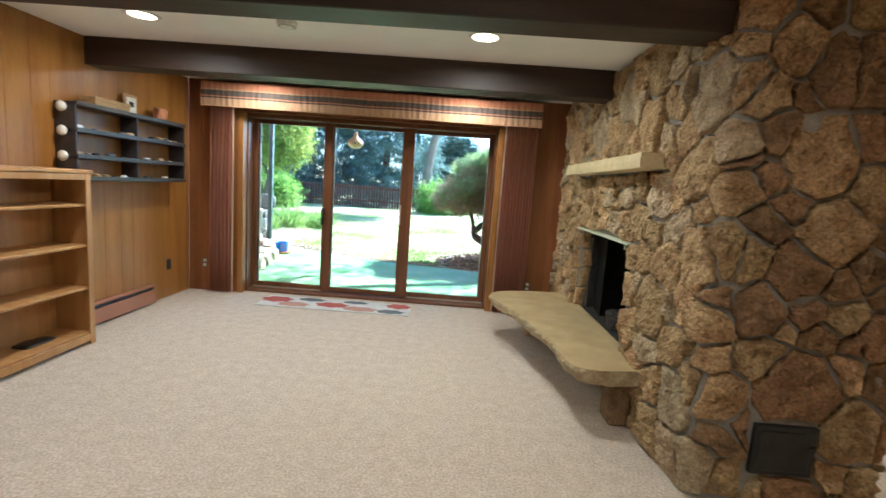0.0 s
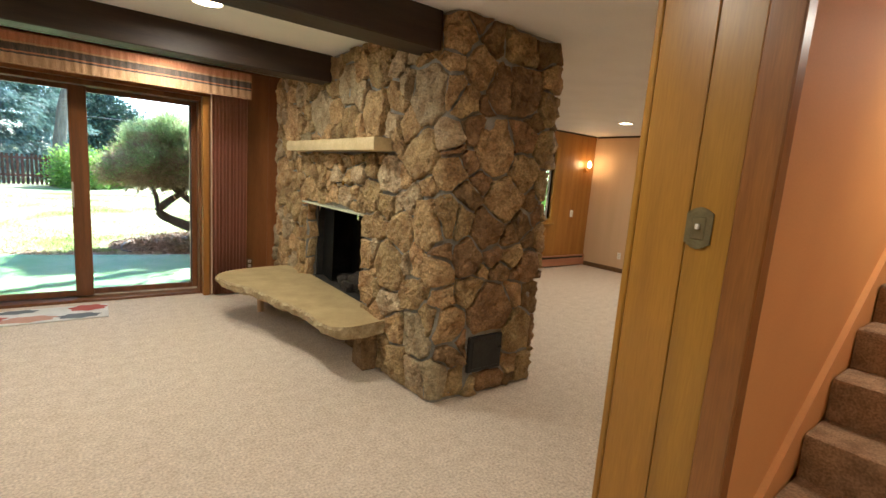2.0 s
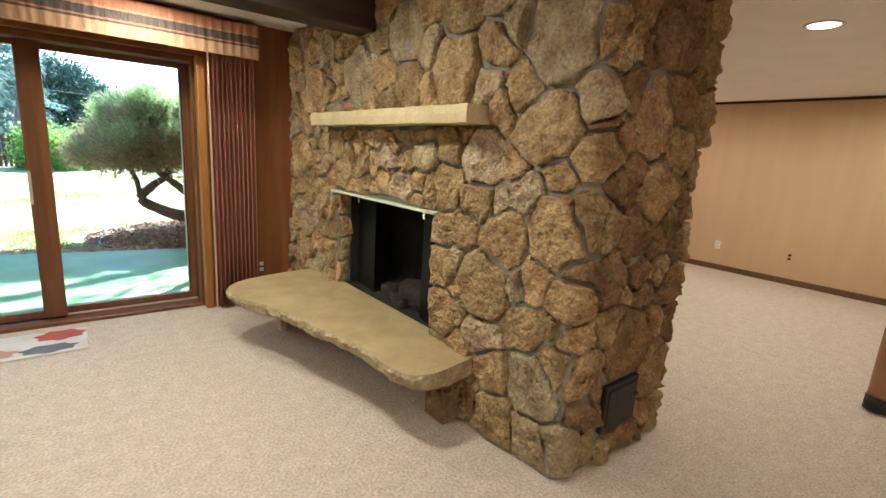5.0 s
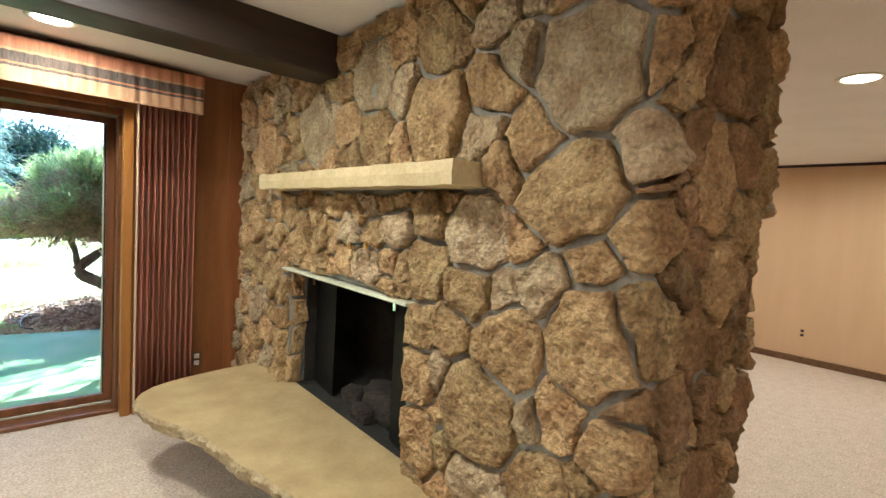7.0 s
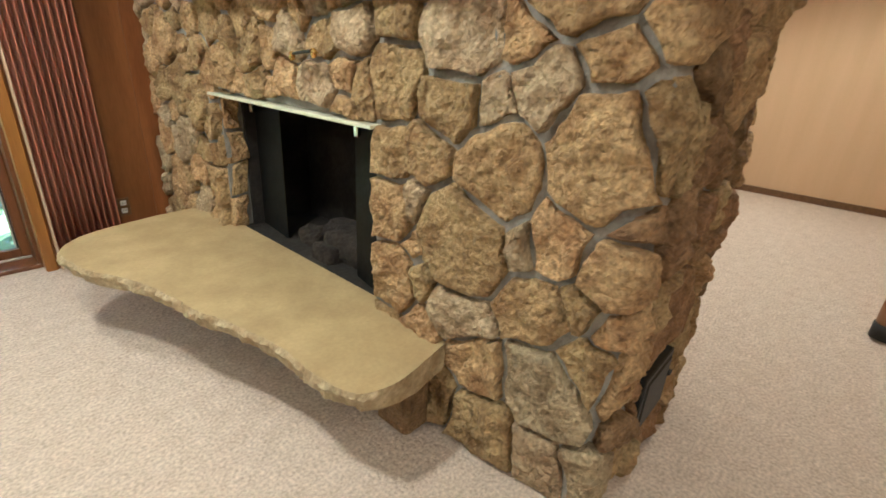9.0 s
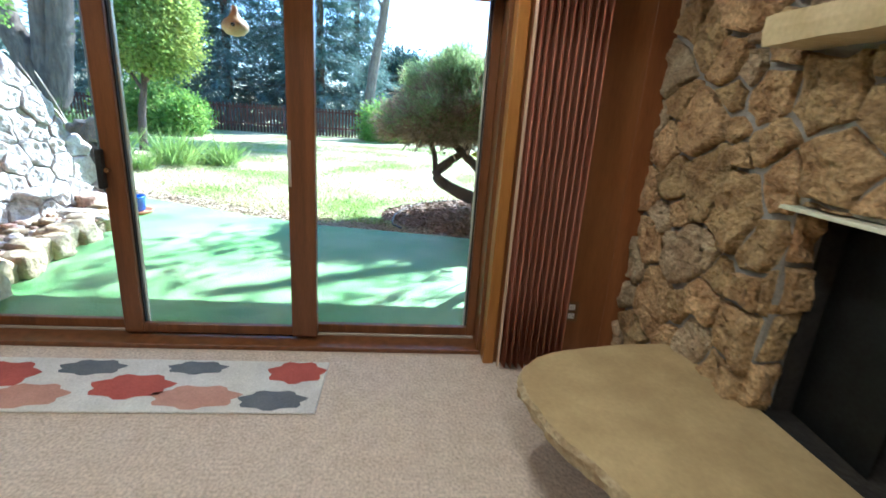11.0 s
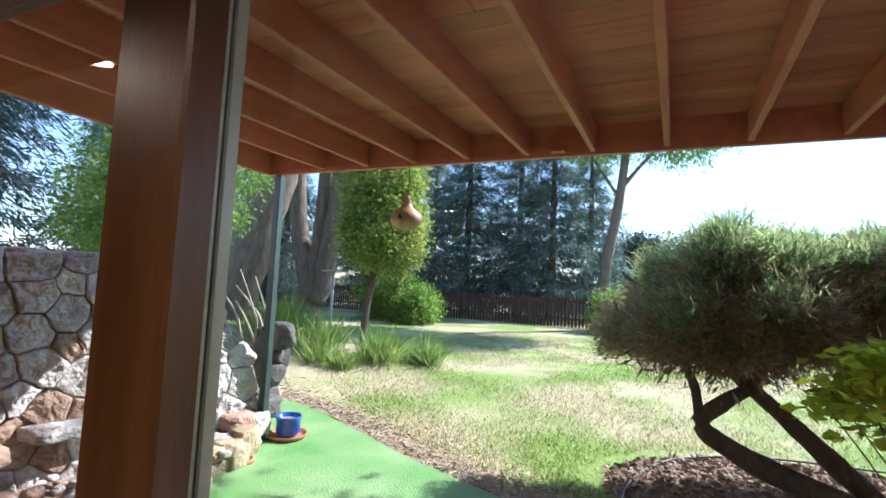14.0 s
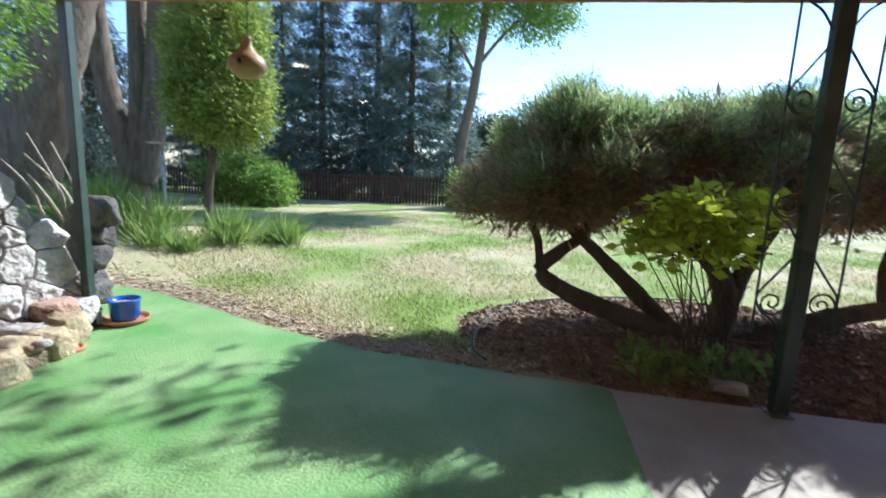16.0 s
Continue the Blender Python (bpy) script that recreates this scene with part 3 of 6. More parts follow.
def sash(x0, x1, y0, y1, left, right, grip=None):
    """One panel: stiles, rails, gaskets, outer aluminium cover, glass."""
    zt, zb = 2.052, 0.047
    s = part("panel", box(x0, x0 + left, y0, y1, zb, zt, 0.004), M_DOORWOOD, door)
    part("stile", box(x1 - right, x1, y0, y1, zb, zt, 0.004), M_DOORWOOD, s)
    part("rail", box(x0 + left, x1 - right, y0 + 0.002, y1 - 0.002, zb, zb + 0.055, 0.004), M_DOORWOOD, s)
    part("rail", box(x0 + left, x1 - right, y0 + 0.002, y1 - 0.002, zt - 0.045, zt, 0.004), M_DOORWOOD, s)
    yg = (y0 + y1) / 2 + 0.01
    part("gasket", box(x0 + left, x0 + left + 0.008, yg - 0.008, yg + 0.02, zb + 0.055, zt - 0.045), M_RUBBER, s)
    part("gasket", box(x1 - right - 0.008, x1 - right, yg - 0.008, yg + 0.02, zb + 0.055, zt - 0.045), M_RUBBER, s)
    for a, b in ((x0 - 0.002, x0 + left + 0.016), (x1 - right - 0.016, x1 + 0.002)):
        part("outer_cover", box(a, b, y1 + 0.001, y1 + 0.026, zb, zt, 0.003), M_ALU, s, "beige aluminium outer cover")
    pane = part("pane", box(x0 + left, x1 - right, yg, yg + 0.006, zb + 0.055, zt - 0.045), M_GLASS, s, "clear glass")
    pane.visible_shadow = False
    return s


sash(-2.395, -1.46, 5.745, 5.785, 0.05, 0.09)
mid = sash(-1.535, -0.50, 5.700, 5.738, 0.10, 0.09)
sash(-0.60, 0.455, 5.745, 5.785, 0.065, 0.05)
part("post", box(-0.615, -0.475, 5.685, 5.742, 0.047, 2.052, 0.005), M_DOORWOOD, door, "wide wooden meeting stile")
hb = box(-1.545, -1.515, 5.66, 5.70, 0.86, 1.06, 0.006)
h = part("handle", hb, M_BLACK, door, "dark metal pull handle")
part("latch", cyl((-1.50, 5.695, 0.955), (-1.50, 5.672, 0.955), 0.012), M_CHROME, h, "small chrome latch")
h2 = part("handle", box(-0.612, -0.596, 5.679, 5.685, 0.92, 1.16, 0.002), M_ALU, door, "slim pale metal pull")

# ---- small window in the far panelled wall ----
win = tagged(new("window_1"), "small fixed window in a golden wood frame", "window", "", "structure")
for x0, x1, z0, z1 in ((5.22, 5.30, 0.80, 2.13), (6.00, 6.08, 0.80, 2.13), (5.30, 6.00, 0.80, 0.88), (5.30, 6.00, 2.05, 2.13)):
    part("window_frame", box(x0, x1, 5.49, 5.63, z0, z1, 0.006), M_PINE, win)
part("window_sill", box(5.20, 6.10, 5.46, 5.49, 0.78, 0.81, 0.006), M_PINE, win)
for x0, x1, z0, z1 in ((5.30, 5.34, 0.88, 2.05), (5.96, 6.00, 0.88, 2.05), (5.34, 5.96, 0.88, 0.92), (5.34, 5.96, 2.01, 2.05)):
    part("sash_bar", box(x0, x1, 5.575, 5.605, z0, z1, 0.004), M_ALU, win)
wp = part("pane", box(5.34, 5.96, 5.588, 5.594, 0.92, 2.01), M_GLASS, win, "clear glass")
wp.visible_shadow = False

# ---- curtains and valance ----
def curtain(x0, x1, y, z0, z1, pleats, material, parent, amp=0.035, thick=0.02, seed=0):
    bm = bmesh.new()
    n = pleats * 8
    cols = []
    for i in range(n + 1):
        s = i / n
        x = x0 + (x1 - x0) * s
        a = amp * math.sin(2 * math.pi * pleats * s + seed) + 0.006 * noise.noise(Vector((x * 20, seed, 0)))
        cols.append([bm.verts.new((x + 0.004 * noise.noise(Vector((x * 9, z * 2, seed))), y + a * (0.75 + 0.25 * (1 - z / z1)), z)) for z in (z0, z0 + 0.5, z0 + 1.0, z0 + 1.5, z1)])
    for a, b in zip(cols, cols[1:]):
        for k in range(4):
            bm.faces.new((a[k], b[k], b[k + 1], a[k + 1]))
    bmesh.ops.solidify(bm, geom=bm.faces[:], thickness=0.004)
    return part("panel", bm, material, parent, "", True)


cr = thing("curtain", "terracotta pleated floor-length curtain, drawn open", "curtain", "curtains", (0, 0, 0))
curtain(0.556, 0.90, 5.455, 0.02, 2.16, 10, M_CURTAIN, cr)
part("lining", box(0.538, 0.552, 5.43, 5.447, 0.02, 2.16, 0.012), M_CURTAIN_SUN, cr, "pale cream curtain lining edge")
cl = thing("curtain", "terracotta pleated floor-length curtain, drawn open", "curtain", "curtains", (0, 0, 0))
curtain(-2.78, -2.52, 5.455, 0.02, 2.16, 6, M_CURTAIN, cl, seed=1.3)
part("lining", box(-2.505, -2.49, 5.43, 5.447, 0.02, 2.16, 0.012), M_CURTAIN_SUN, cl, "pale cream curtain lining edge")

val = thing("valance", "gathered striped terracotta fabric valance over the door", "valance")


def valance_band(z0, z1, material, name, yf=5.385):
    bm = bmesh.new()
    n = 420
    rows = []
    for i in range(n + 1):
        x = -2.84 + 3.76 * i / n
        rows.append([bm.verts.new((x, yf + 0.007 * noise.noise(Vector((x * 34, z * 3, 2))) + 0.004 * math.sin(x * 95 + z * 3), z + 0.006 * noise.noise(Vector((x * 2.5, 3, 0))) + 0.002 * noise.noise(Vector((x * 50, z * 9, 5))))) for z in (z0, (z0 + z1) / 2, z1)])
    for a, b in zip(rows, rows[1:]):
        for k in range(2):
            bm.faces.new((a[k], b[k], b[k + 1], a[k + 1]))
    return part(name, bm, material, val, "", True)


for z0, z1, m, nm in ((2.125, 2.205, M_VTAN, "lower_band"), (2.205, 2.22, M_VDARK, "stripe"), (2.22, 2.232, M_VPINK, "band"), (2.232, 2.29, M_VDARK, "stripe"), (2.29, 2.305, M_VTAN, "band"), (2.305, 2.375, M_VPINK, "upper_band")):
    valance_band(z0, z1, m, nm)
part("hem", tube([(-2.84, 5.387, 2.122), (0.92, 5.387, 2.122)], 0.006), M_VTAN, val)
part("backing_board", box(-2.83, 0.91, 5.405, 5.515, 2.17, 2.37, 0.003), M_BASE, val)
part("return_end", box(0.913, 0.925, 5.39, 5.515, 2.125, 2.375, 0.003), M_VPINK, val)

# ---- rug at the door ----
rug = thing("rug", "cream rectangular rug with red, salmon and slate leaf shapes", "rug")
part("rug_body", box(-2.05, -0.37, 5.03, 5.47, 0.001, 0.012, 0.004), M_RUG, rug)
rr = random.Random(5)
for i, (x, y, w, h, m) in enumerate(((-1.9, 5.3, 0.17, 0.12, M_RUGRED), (-1.66, 5.14, 0.17, 0.09, M_RUGPINK), (-1.52, 5.38, 0.15, 0.07, M_RUGGREY), (-1.25, 5.22, 0.18, 0.10, M_RUGRED), (-1.02, 5.39, 0.14, 0.06, M_RUGGREY), (-0.93, 5.14, 0.19, 0.09, M_RUGPINK), (-0.52, 5.36, 0.14, 0.10, M_RUGRED), (-0.58, 5.12, 0.15, 0.075, M_RUGGREY))):
    bm = bmesh.new()
    k = 26
    vs = [bm.verts.new((x + w * math.cos(a) * (1 + 0.12 * math.sin(a * 7)), y + h * math.sin(a) * (1 + 0.12 * math.sin(a * 7)), 0.0135)) for a in (2 * math.pi * j / k for j in range(k))]
    bm.faces.new(vs)
    part("leaf_motif", bm, m, rug)

# ---- stone chimney ----
CX, CY, CXR, CY1 = 1.262, 2.322, 2.18, 5.52
FB = (3.32, 4.58, 0.39, 1.128)
chimney = thing("fieldstone_chimney", "massive rough brown fieldstone chimney with grey mortar joints", "fireplace")
for nm, a in (("mortar_pier", (CX, CXR, CY + 0.06, FB[0], 0, CEIL)), ("mortar_corner", (CX + 0.06, CXR - 0.06, CY, CY + 0.059, 0, CEIL)), ("mortar_pier", (CX, CXR, FB[1], CY1 + 0.2, 0, CEIL)), ("mortar_breast", (CX, CXR, FB[0], FB[1], FB[3] + 0.01, CEIL)), ("mortar_base", (CX, CXR, FB[0], FB[1], 0, FB[2] - 0.035)), ("mortar_back", (CXR - 0.15, CXR, FB[0], FB[1], FB[2] - 0.035, FB[3] + 0.01))):
    part(nm, box(*a), M_MORTAR, chimney, "grey mortar")
for x in (CX + 0.06, CXR - 0.06):
    part("mortar_corner", cyl((x, CY + 0.06, 0.001), (x, CY + 0.06, CEIL - 0.001), 0.0595, None, 24), M_MORTAR, chimney, "grey mortar")
BREAST = [(3.19, 2.19, 0.15), (2.92, 1.97, 0.11), (2.89, 2.20, 0.09), (2.53, 1.97, 0.19), (3.22, 1.89, 0.18), (2.96, 1.81, 0.08), (3.63, 1.85, 0.14), (3.68, 2.14, 0.17), (4.25, 1.95, 0.19), (4.98, 1.91, 0.19), (2.71, 1.79, 0.09), (2.55, 1.60, 0.17), (2.85, 1.66, 0.07), (2.33, 1.70, 0.07), (2.32, 1.49, 0.10), (2.47, 1.41, 0.07), (2.94, 1.46, 0.15), (3.22, 1.50, 0.10), (2.63, 1.30, 0.10), (2.95, 1.25, 0.10), (2.81, 1.26, 0.06), (3.22, 1.28, 0.11), (3.21, 1.05, 0.09), (3.04, 1.07, 0.07), (2.75, 1.05, 0.13), (2.46, 1.16, 0.17), (3.21, 0.84, 0.11), (3.19, 0.56, 0.12), (2.88, 0.81, 0.18), (2.67, 0.88, 0.06), (2.53, 0.92, 0.10), (2.37, 0.86, 0.10)]
OVER_FIRE = [(4.56, 1.50, 0.11), (4.21, 1.49, 0.10), (4.46, 1.26, 0.11), (4.16, 1.37, 0.11), (4.12, 1.23, 0.10), (3.85, 1.27, 0.08), (3.66, 1.44, 0.06), (3.82, 1.40, 0.08), (3.43, 1.45, 0.08), (3.65, 1.25, 0.09), (3.39, 1.26, 0.06), (3.44, 1.56, 0.05), (3.95, 1.51, 0.06), (4.48, 1.05, 0.11), (4.50, 0.83, 0.11), (4.43, 0.57, 0.11), (4.85, 1.07, 0.14), (5.09, 0.80, 0.14), (5.01, 1.13, 0.14), (5.24, 0.52, 0.14), (5.15, 1.36, 0.14), (3.67, 1.56, 0.07), (3.97, 2.33, 0.11), (4.35, 2.19, 0.11), (4.77, 2.22, 0.14)]
LOW = [(2.49, 0.42, 0.16), (2.71, 0.11, 0.15), (2.48, 0.13, 0.14), (2.79, 0.39, 0.11), (2.58, 0.68, 0.11), (2.86, 0.54, 0.12), (2.34, 1.72, 0.09), (2.33, 1.21, 0.13), (2.40, 0.52, 0.12), (2.33, 0.16, 0.14), (2.33, 2.30, 0.10), (2.33, 1.97, 0.08)]
ENDS = [(1.55, 2.31, 0.08), (1.77, 2.35, 0.13), (2.05, 2.37, 0.10), (1.46, 2.12, 0.10), (1.37, 1.92, 0.09), (1.64, 2.04, 0.11), (1.85, 2.04, 0.14), (2.09, 1.98, 0.10), (1.42, 1.77, 0.07), (1.63, 1.67, 0.17), (1.87, 1.75, 0.11), (2.10, 1.74, 0.10), (1.92, 1.53, 0.12), (1.52, 1.47, 0.05), (1.43, 1.35, 0.07), (1.74, 1.33, 0.15), (2.16, 1.44, 0.11), (1.38, 1.20, 0.11), (1.64, 1.16, 0.14), (1.84, 1.10, 0.06), (1.96, 1.18, 0.08), (2.15, 1.09, 0.09), (1.49, 0.98, 0.12), (1.70, 0.97, 0.06), (1.86, 0.97, 0.07), (2.05, 0.89, 0.10), (1.77, 0.85, 0.09), (1.55, 0.75, 0.09), (1.72, 0.60, 0.20), (1.90, 0.68, 0.11), (2.13, 0.65, 0.12), (1.37, 0.49, 0.12), (2.01, 0.39, 0.15), (2.19, 0.39, 0.10), (1.38, 0.29, 0.11), (1.43, 0.11, 0.12), (1.77, 0.06, 0.13), (2.11, 0.07, 0.12)]
BEND = 0.05


def round_corner(u, v, o):
    """u runs along the breast and on round the rounded corner over the end face; o is the way out."""
    arc = math.pi / 2 * BEND
    if u >= CY + BEND:
        return (CX - 0.002 - o, u, v)
    if u >= CY + BEND - arc:
        a = (CY + BEND - u) / BEND
        return (CX + BEND - (BEND + o) * math.cos(a), CY + BEND - (BEND + o) * math.sin(a), v)
    turn = end_u(CXR - BEND)
    if u >= turn:
        return (CX + BEND + (CY + BEND - arc - u), CY - o, v)
    if u >= turn - arc:
        a = (turn - u) / BEND
        return (CXR - BEND + (BEND + o) * math.sin(a), CY + BEND - (BEND + o) * math.cos(a), v)
    return (CXR + o, CY + BEND + turn - arc - u, v)


def end_u(x):
    """Where a place x on the end face lies on that line."""
    return CY + BEND - math.pi / 2 * BEND - (x - CX - BEND)


prng = random.Random(11)
seeds = BREAST + OVER_FIRE + LOW + [(end_u(x), v, r) for x, v, r in ENDS]
cells = stone_cells(end_u(CXR - BEND) - 0.6, 5.52, 0.0, CEIL - 0.005, seeds, prng, (0.055, 0.11), 3500, holes=((FB[0], FB[1], 0.0, FB[3] + 0.012), (2.915, 4.69, 1.605, 1.70), (end_u(1.845), end_u(1.54), 0.16, 0.42)))
k = 0
for poly in cells:
    k += 1
    # end face mostly takes the darker stone, its shade put into the colour
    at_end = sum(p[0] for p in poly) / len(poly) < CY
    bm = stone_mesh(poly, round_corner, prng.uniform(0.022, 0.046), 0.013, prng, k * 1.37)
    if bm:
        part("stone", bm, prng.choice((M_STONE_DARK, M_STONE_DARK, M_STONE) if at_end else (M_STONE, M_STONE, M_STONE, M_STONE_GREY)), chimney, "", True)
for poly in stone_cells(CX + 0.01, CX + 0.10, FB[2], FB[3] - 0.01, [(CX + 0.05, FB[2] + 0.1 + 0.18 * q, 0.12) for q in range(4)], prng, (0.09, 0.12), 60):
    k += 1
    bm = stone_mesh(poly, lambda u, v, o: (u, FB[1] - o, v), prng.uniform(0.02, 0.035), 0.009, prng, k * 1.37)
    if bm:
        part("stone", bm, M_STONE, chimney, "", True)
# stones beneath the hearth slab: its shade is given by the darker colour
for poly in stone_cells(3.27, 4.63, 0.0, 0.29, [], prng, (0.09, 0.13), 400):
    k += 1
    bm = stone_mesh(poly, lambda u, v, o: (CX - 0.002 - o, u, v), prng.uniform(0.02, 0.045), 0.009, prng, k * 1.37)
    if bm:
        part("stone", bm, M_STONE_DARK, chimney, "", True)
for poly in stone_cells(2.90, 5.52, 0.0, CEIL - 0.005, [], prng, (0.10, 0.16), 900):
    k += 1
    bm = stone_mesh(poly, lambda u, v, o: (CXR + o, u, v), prng.uniform(0.022, 0.046), 0.012, prng, k * 1.37)
    if bm:
        part("stone", bm, M_STONE_DARK, chimney, "", True)
# firebox
fb = part("firebox", box(CX + 0.50, CX + 0.53, FB[0], FB[1], FB[2] - 0.02, FB[3]), M_SOOT, chimney, "sooty black firebox")
part("side_lining", box(CX + 0.03, CX + 0.50, FB[0], FB[0] + 0.02, FB[2] - 0.02, FB[3]), M_SOOT, fb)
part("side_lining", box(CX + 0.11, CX + 0.50, FB[1] - 0.02, FB[1], FB[2] - 0.02, FB[3]), M_SOOT, fb)
part("top_lining", box(CX + 0.03, CX + 0.50, FB[0], FB[1], FB[3], FB[3] + 0.02), M_SOOT, fb)
part("hearth_bed", box(CX + 0.0, CX + 0.50, FB[0], FB[1], FB[2] - 0.03, FB[2] - 0.012), M_SOOT, fb)
for ya, yb, xa, xb in ((4.22, 4.55, CX + 0.17, CX + 0.13), (3.325, 3.60, CX + 0.06, CX + 0.12)):
    bm = bmesh.new()
    vs = [bm.verts.new(p) for p in ((xb if ya > 4 else xa, ya, FB[2] - 0.01), (xa if ya > 4 else xb, yb, FB[2] - 0.01), (xa if ya > 4 else xb, yb, FB[3] - 0.02), (xb if ya > 4 else xa, ya, FB[3] - 0.02))]
    bm.faces.new(vs)
    bmesh.ops.solidify(bm, geom=bm.faces[:], thickness=0.012)
    part("folding_door", bm, M_BLACK, chimney, "dark folded metal firebox door")
part("lintel", box(CX - 0.055, CX + 0.04, FB[0] - 0.03, FB[1] + 0.02, FB[3] - 0.008, FB[3] + 0.006, 0.002), M_STEEL, chimney, "pale steel angle lintel")
for y in (3.42, 4.22):
    part("clip", box(CX - 0.02, CX, y - 0.012, y + 0.012, FB[3] - 0.055, FB[3] - 0.01, 0.003), M_CHROME, chimney, "chrome door clip")
for i, (y, x, s) in enumerate(((3.75, 0.25, 0.16), (3.95, 0.32, 0.13), (3.62, 0.33, 0.12), (4.08, 0.22, 0.09), (3.85, 0.14, 0.08))):
    part("ash_lump", boulder((CX + x, y, FB[2] + s * 0.25), (s * 0.9, s * 1.3, s * 0.8), i + 3.3, 1, 3, 0.5), M_ASH, chimney, "charred ash and rubble", True)
dmp = part("damper_handle", tube([(CX - 0.03, 3.62, 1.36), (CX - 0.10, 3.62, 1.36)], 0.006), M_BRASS, chimney, "brass damper rod")
part("grip", tube([(CX - 0.10, 3.55, 1.365), (CX - 0.10, 3.69, 1.35)], 0.006, 10), M_BLACK, dmp, "dark iron bar")
for y, z in ((3.55, 1.365), (3.69, 1.35)):
    part("knob", boulder((CX - 0.10, y, z - 0.008), (0.012, 0.014, 0.022), 1, 1, 2, 0.0), M_BRASS, dmp, "brass tip", True)
vent = part("cleanout_door", box(1.545, 1.84, CY - 0.034, CY - 0.005, 0.165, 0.415, 0.004), M_BLACK, chimney, "black iron ash cleanout door")
part("inner_panel", box(1.57, 1.815, CY - 0.040, CY - 0.03, 0.19, 0.39, 0.004), M_BLACK, vent)
part("latch", box(1.80, 1.83, CY - 0.050, CY - 0.034, 0.31, 0.325, 0.003), M_BLACK, vent)

# mantel shelf: rough sawn sandstone beam
bm = bmesh.new()
n = 60
rows = []
for i in range(n + 1):
    y = 2.91 + (4.70 - 2.91) * i / n
    j = lambda a, b: 0.006 * noise.noise(Vector((y * 7, a, b))) + 0.003 * noise.noise(Vector((y * 25, a, b)))
    rows.append([bm.verts.new(p) for p in ((CX, y, 1.613 + j(1, 0)), (1.088 + j(2, 0), y, 1.611 + j(2, 1)), (1.08 + j(3, 0), y, 1.655 + j(3, 1)), (1.083 + j(4, 0), y, 1.696 + j(4, 1)), (CX, y, 1.701 + j(5, 1)))])
for a, b in zip(rows, rows[1:]):
    for q in range(4):
        bm.faces.new((a[q], b[q], b[q + 1], a[q + 1]))
bm.faces.new(rows[0])
bm.faces.new(rows[-1][::-1])
bmesh.ops.recalc_face_normals(bm, faces=bm.faces[:])
tagged(part("mantel_shelf", bm, M_MANTEL), "thick pale sandstone mantel shelf set in the chimney", "mantel")

# hearth bench: curved sandstone slab with a split edge
hearth = thing("hearth_bench", "curved cantilevered sandstone hearth slab with rough split edge", "hearth")


def hearth_edge(s):
    """Front edge from the near end (s = 0) to the far tip (s = 1)."""
    keys = [(1.15, 2.905), (0.97, 2.883), (0.845, 2.935), (0.815, 3.07), (0.807, 3.22), (0.797, 3.39), (0.755, 3.58), (0.70, 3.77), (0.672, 3.97), (0.60, 4.22), (0.49, 4.47), (0.465, 4.72), (0.54, 4.86), (0.70, 4.95), (1.0, 5.02)]
    p = s * (len(keys) - 1)
    i = min(int(p), len(keys) - 2)
    a, b, c, d = keys[max(i - 1, 0)], keys[i], keys[i + 1], keys[min(i + 2, len(keys) - 1)]
    t = p - i
    return [0.5 * (2 * b[m] + (c[m] - a[m]) * t + (2 * a[m] - 5 * b[m] + 4 * c[m] - d[m]) * t * t + (3 * b[m] - a[m] - 3 * c[m] + d[m]) * t ** 3) for m in (0, 1)]


bt, be = bmesh.new(), bmesh.new()
n = 150
tops, lows = [], []
for i in range(n + 1):
    x, y = hearth_edge(i / n)
    jx = 0.010 * noise.noise(Vector((x * 9, y * 9, 0))) + 0.005 * noise.noise(Vector((x * 31, y * 31, 2)))
    tops.append(bt.verts.new((x + jx, y, 0.392)))
    row = []
    for q, (dx, z) in enumerate(((0, 0.3915), (-0.012, 0.372), (-0.004, 0.345), (0.012, 0.318), (0.05, 0.296))):
        e = 0.022 * noise.noise(Vector((x * 16, y * 16, z * 30))) + 0.012 * noise.noise(Vector((x * 45, y * 45, z * 60)))
        row.append(be.verts.new((x + jx + dx + (e if q else 0), y, z + (0.01 * noise.noise(Vector((x * 20, y * 20, 7 + q))) if q else 0))))
    lows.append(row)
backs = [bt.verts.new((1.30, 5.04, 0.392)), bt.verts.new((1.30, 2.93, 0.392))]
bt.faces.new(tops + backs)
bmesh.ops.triangulate(bt, faces=bt.faces[:])
for a, b in zip(lows, lows[1:]):
    for q in range(4):
        be.faces.new((a[q], b[q], b[q + 1], a[q + 1]))
und = [r[-1] for r in lows] + [be.verts.new((1.30, 5.04, 0.30)), be.verts.new((1.30, 2.93, 0.30))]
be.faces.new(und)
e0 = be.verts.new((1.30, 2.93, 0.391))
be.faces.new([*lows[0], und[-1], e0])
bmesh.ops.recalc_face_normals(be, faces=be.faces[:])
bmesh.ops.recalc_face_normals(bt, faces=bt.faces[:])
part("slab_top", bt, M_SLAB, hearth)
part("split_edge", be, M_SLABEDGE, hearth, "rough split sandstone edge")
part("leg", cyl((0.86, 4.72, 0), (0.86, 4.72, 0.30), 0.032), M_BEIGE, hearth, "short pale support post")
part("support_block", box(1.10, 1.235, 2.96, 3.14, 0.0, 0.30, 0.02), M_STONE_DARK, hearth)
part("support_block", box(1.06, 1.24, 4.84, 4.99, 0.0, 0.30, 0.02), M_STONE_DARK, hearth)

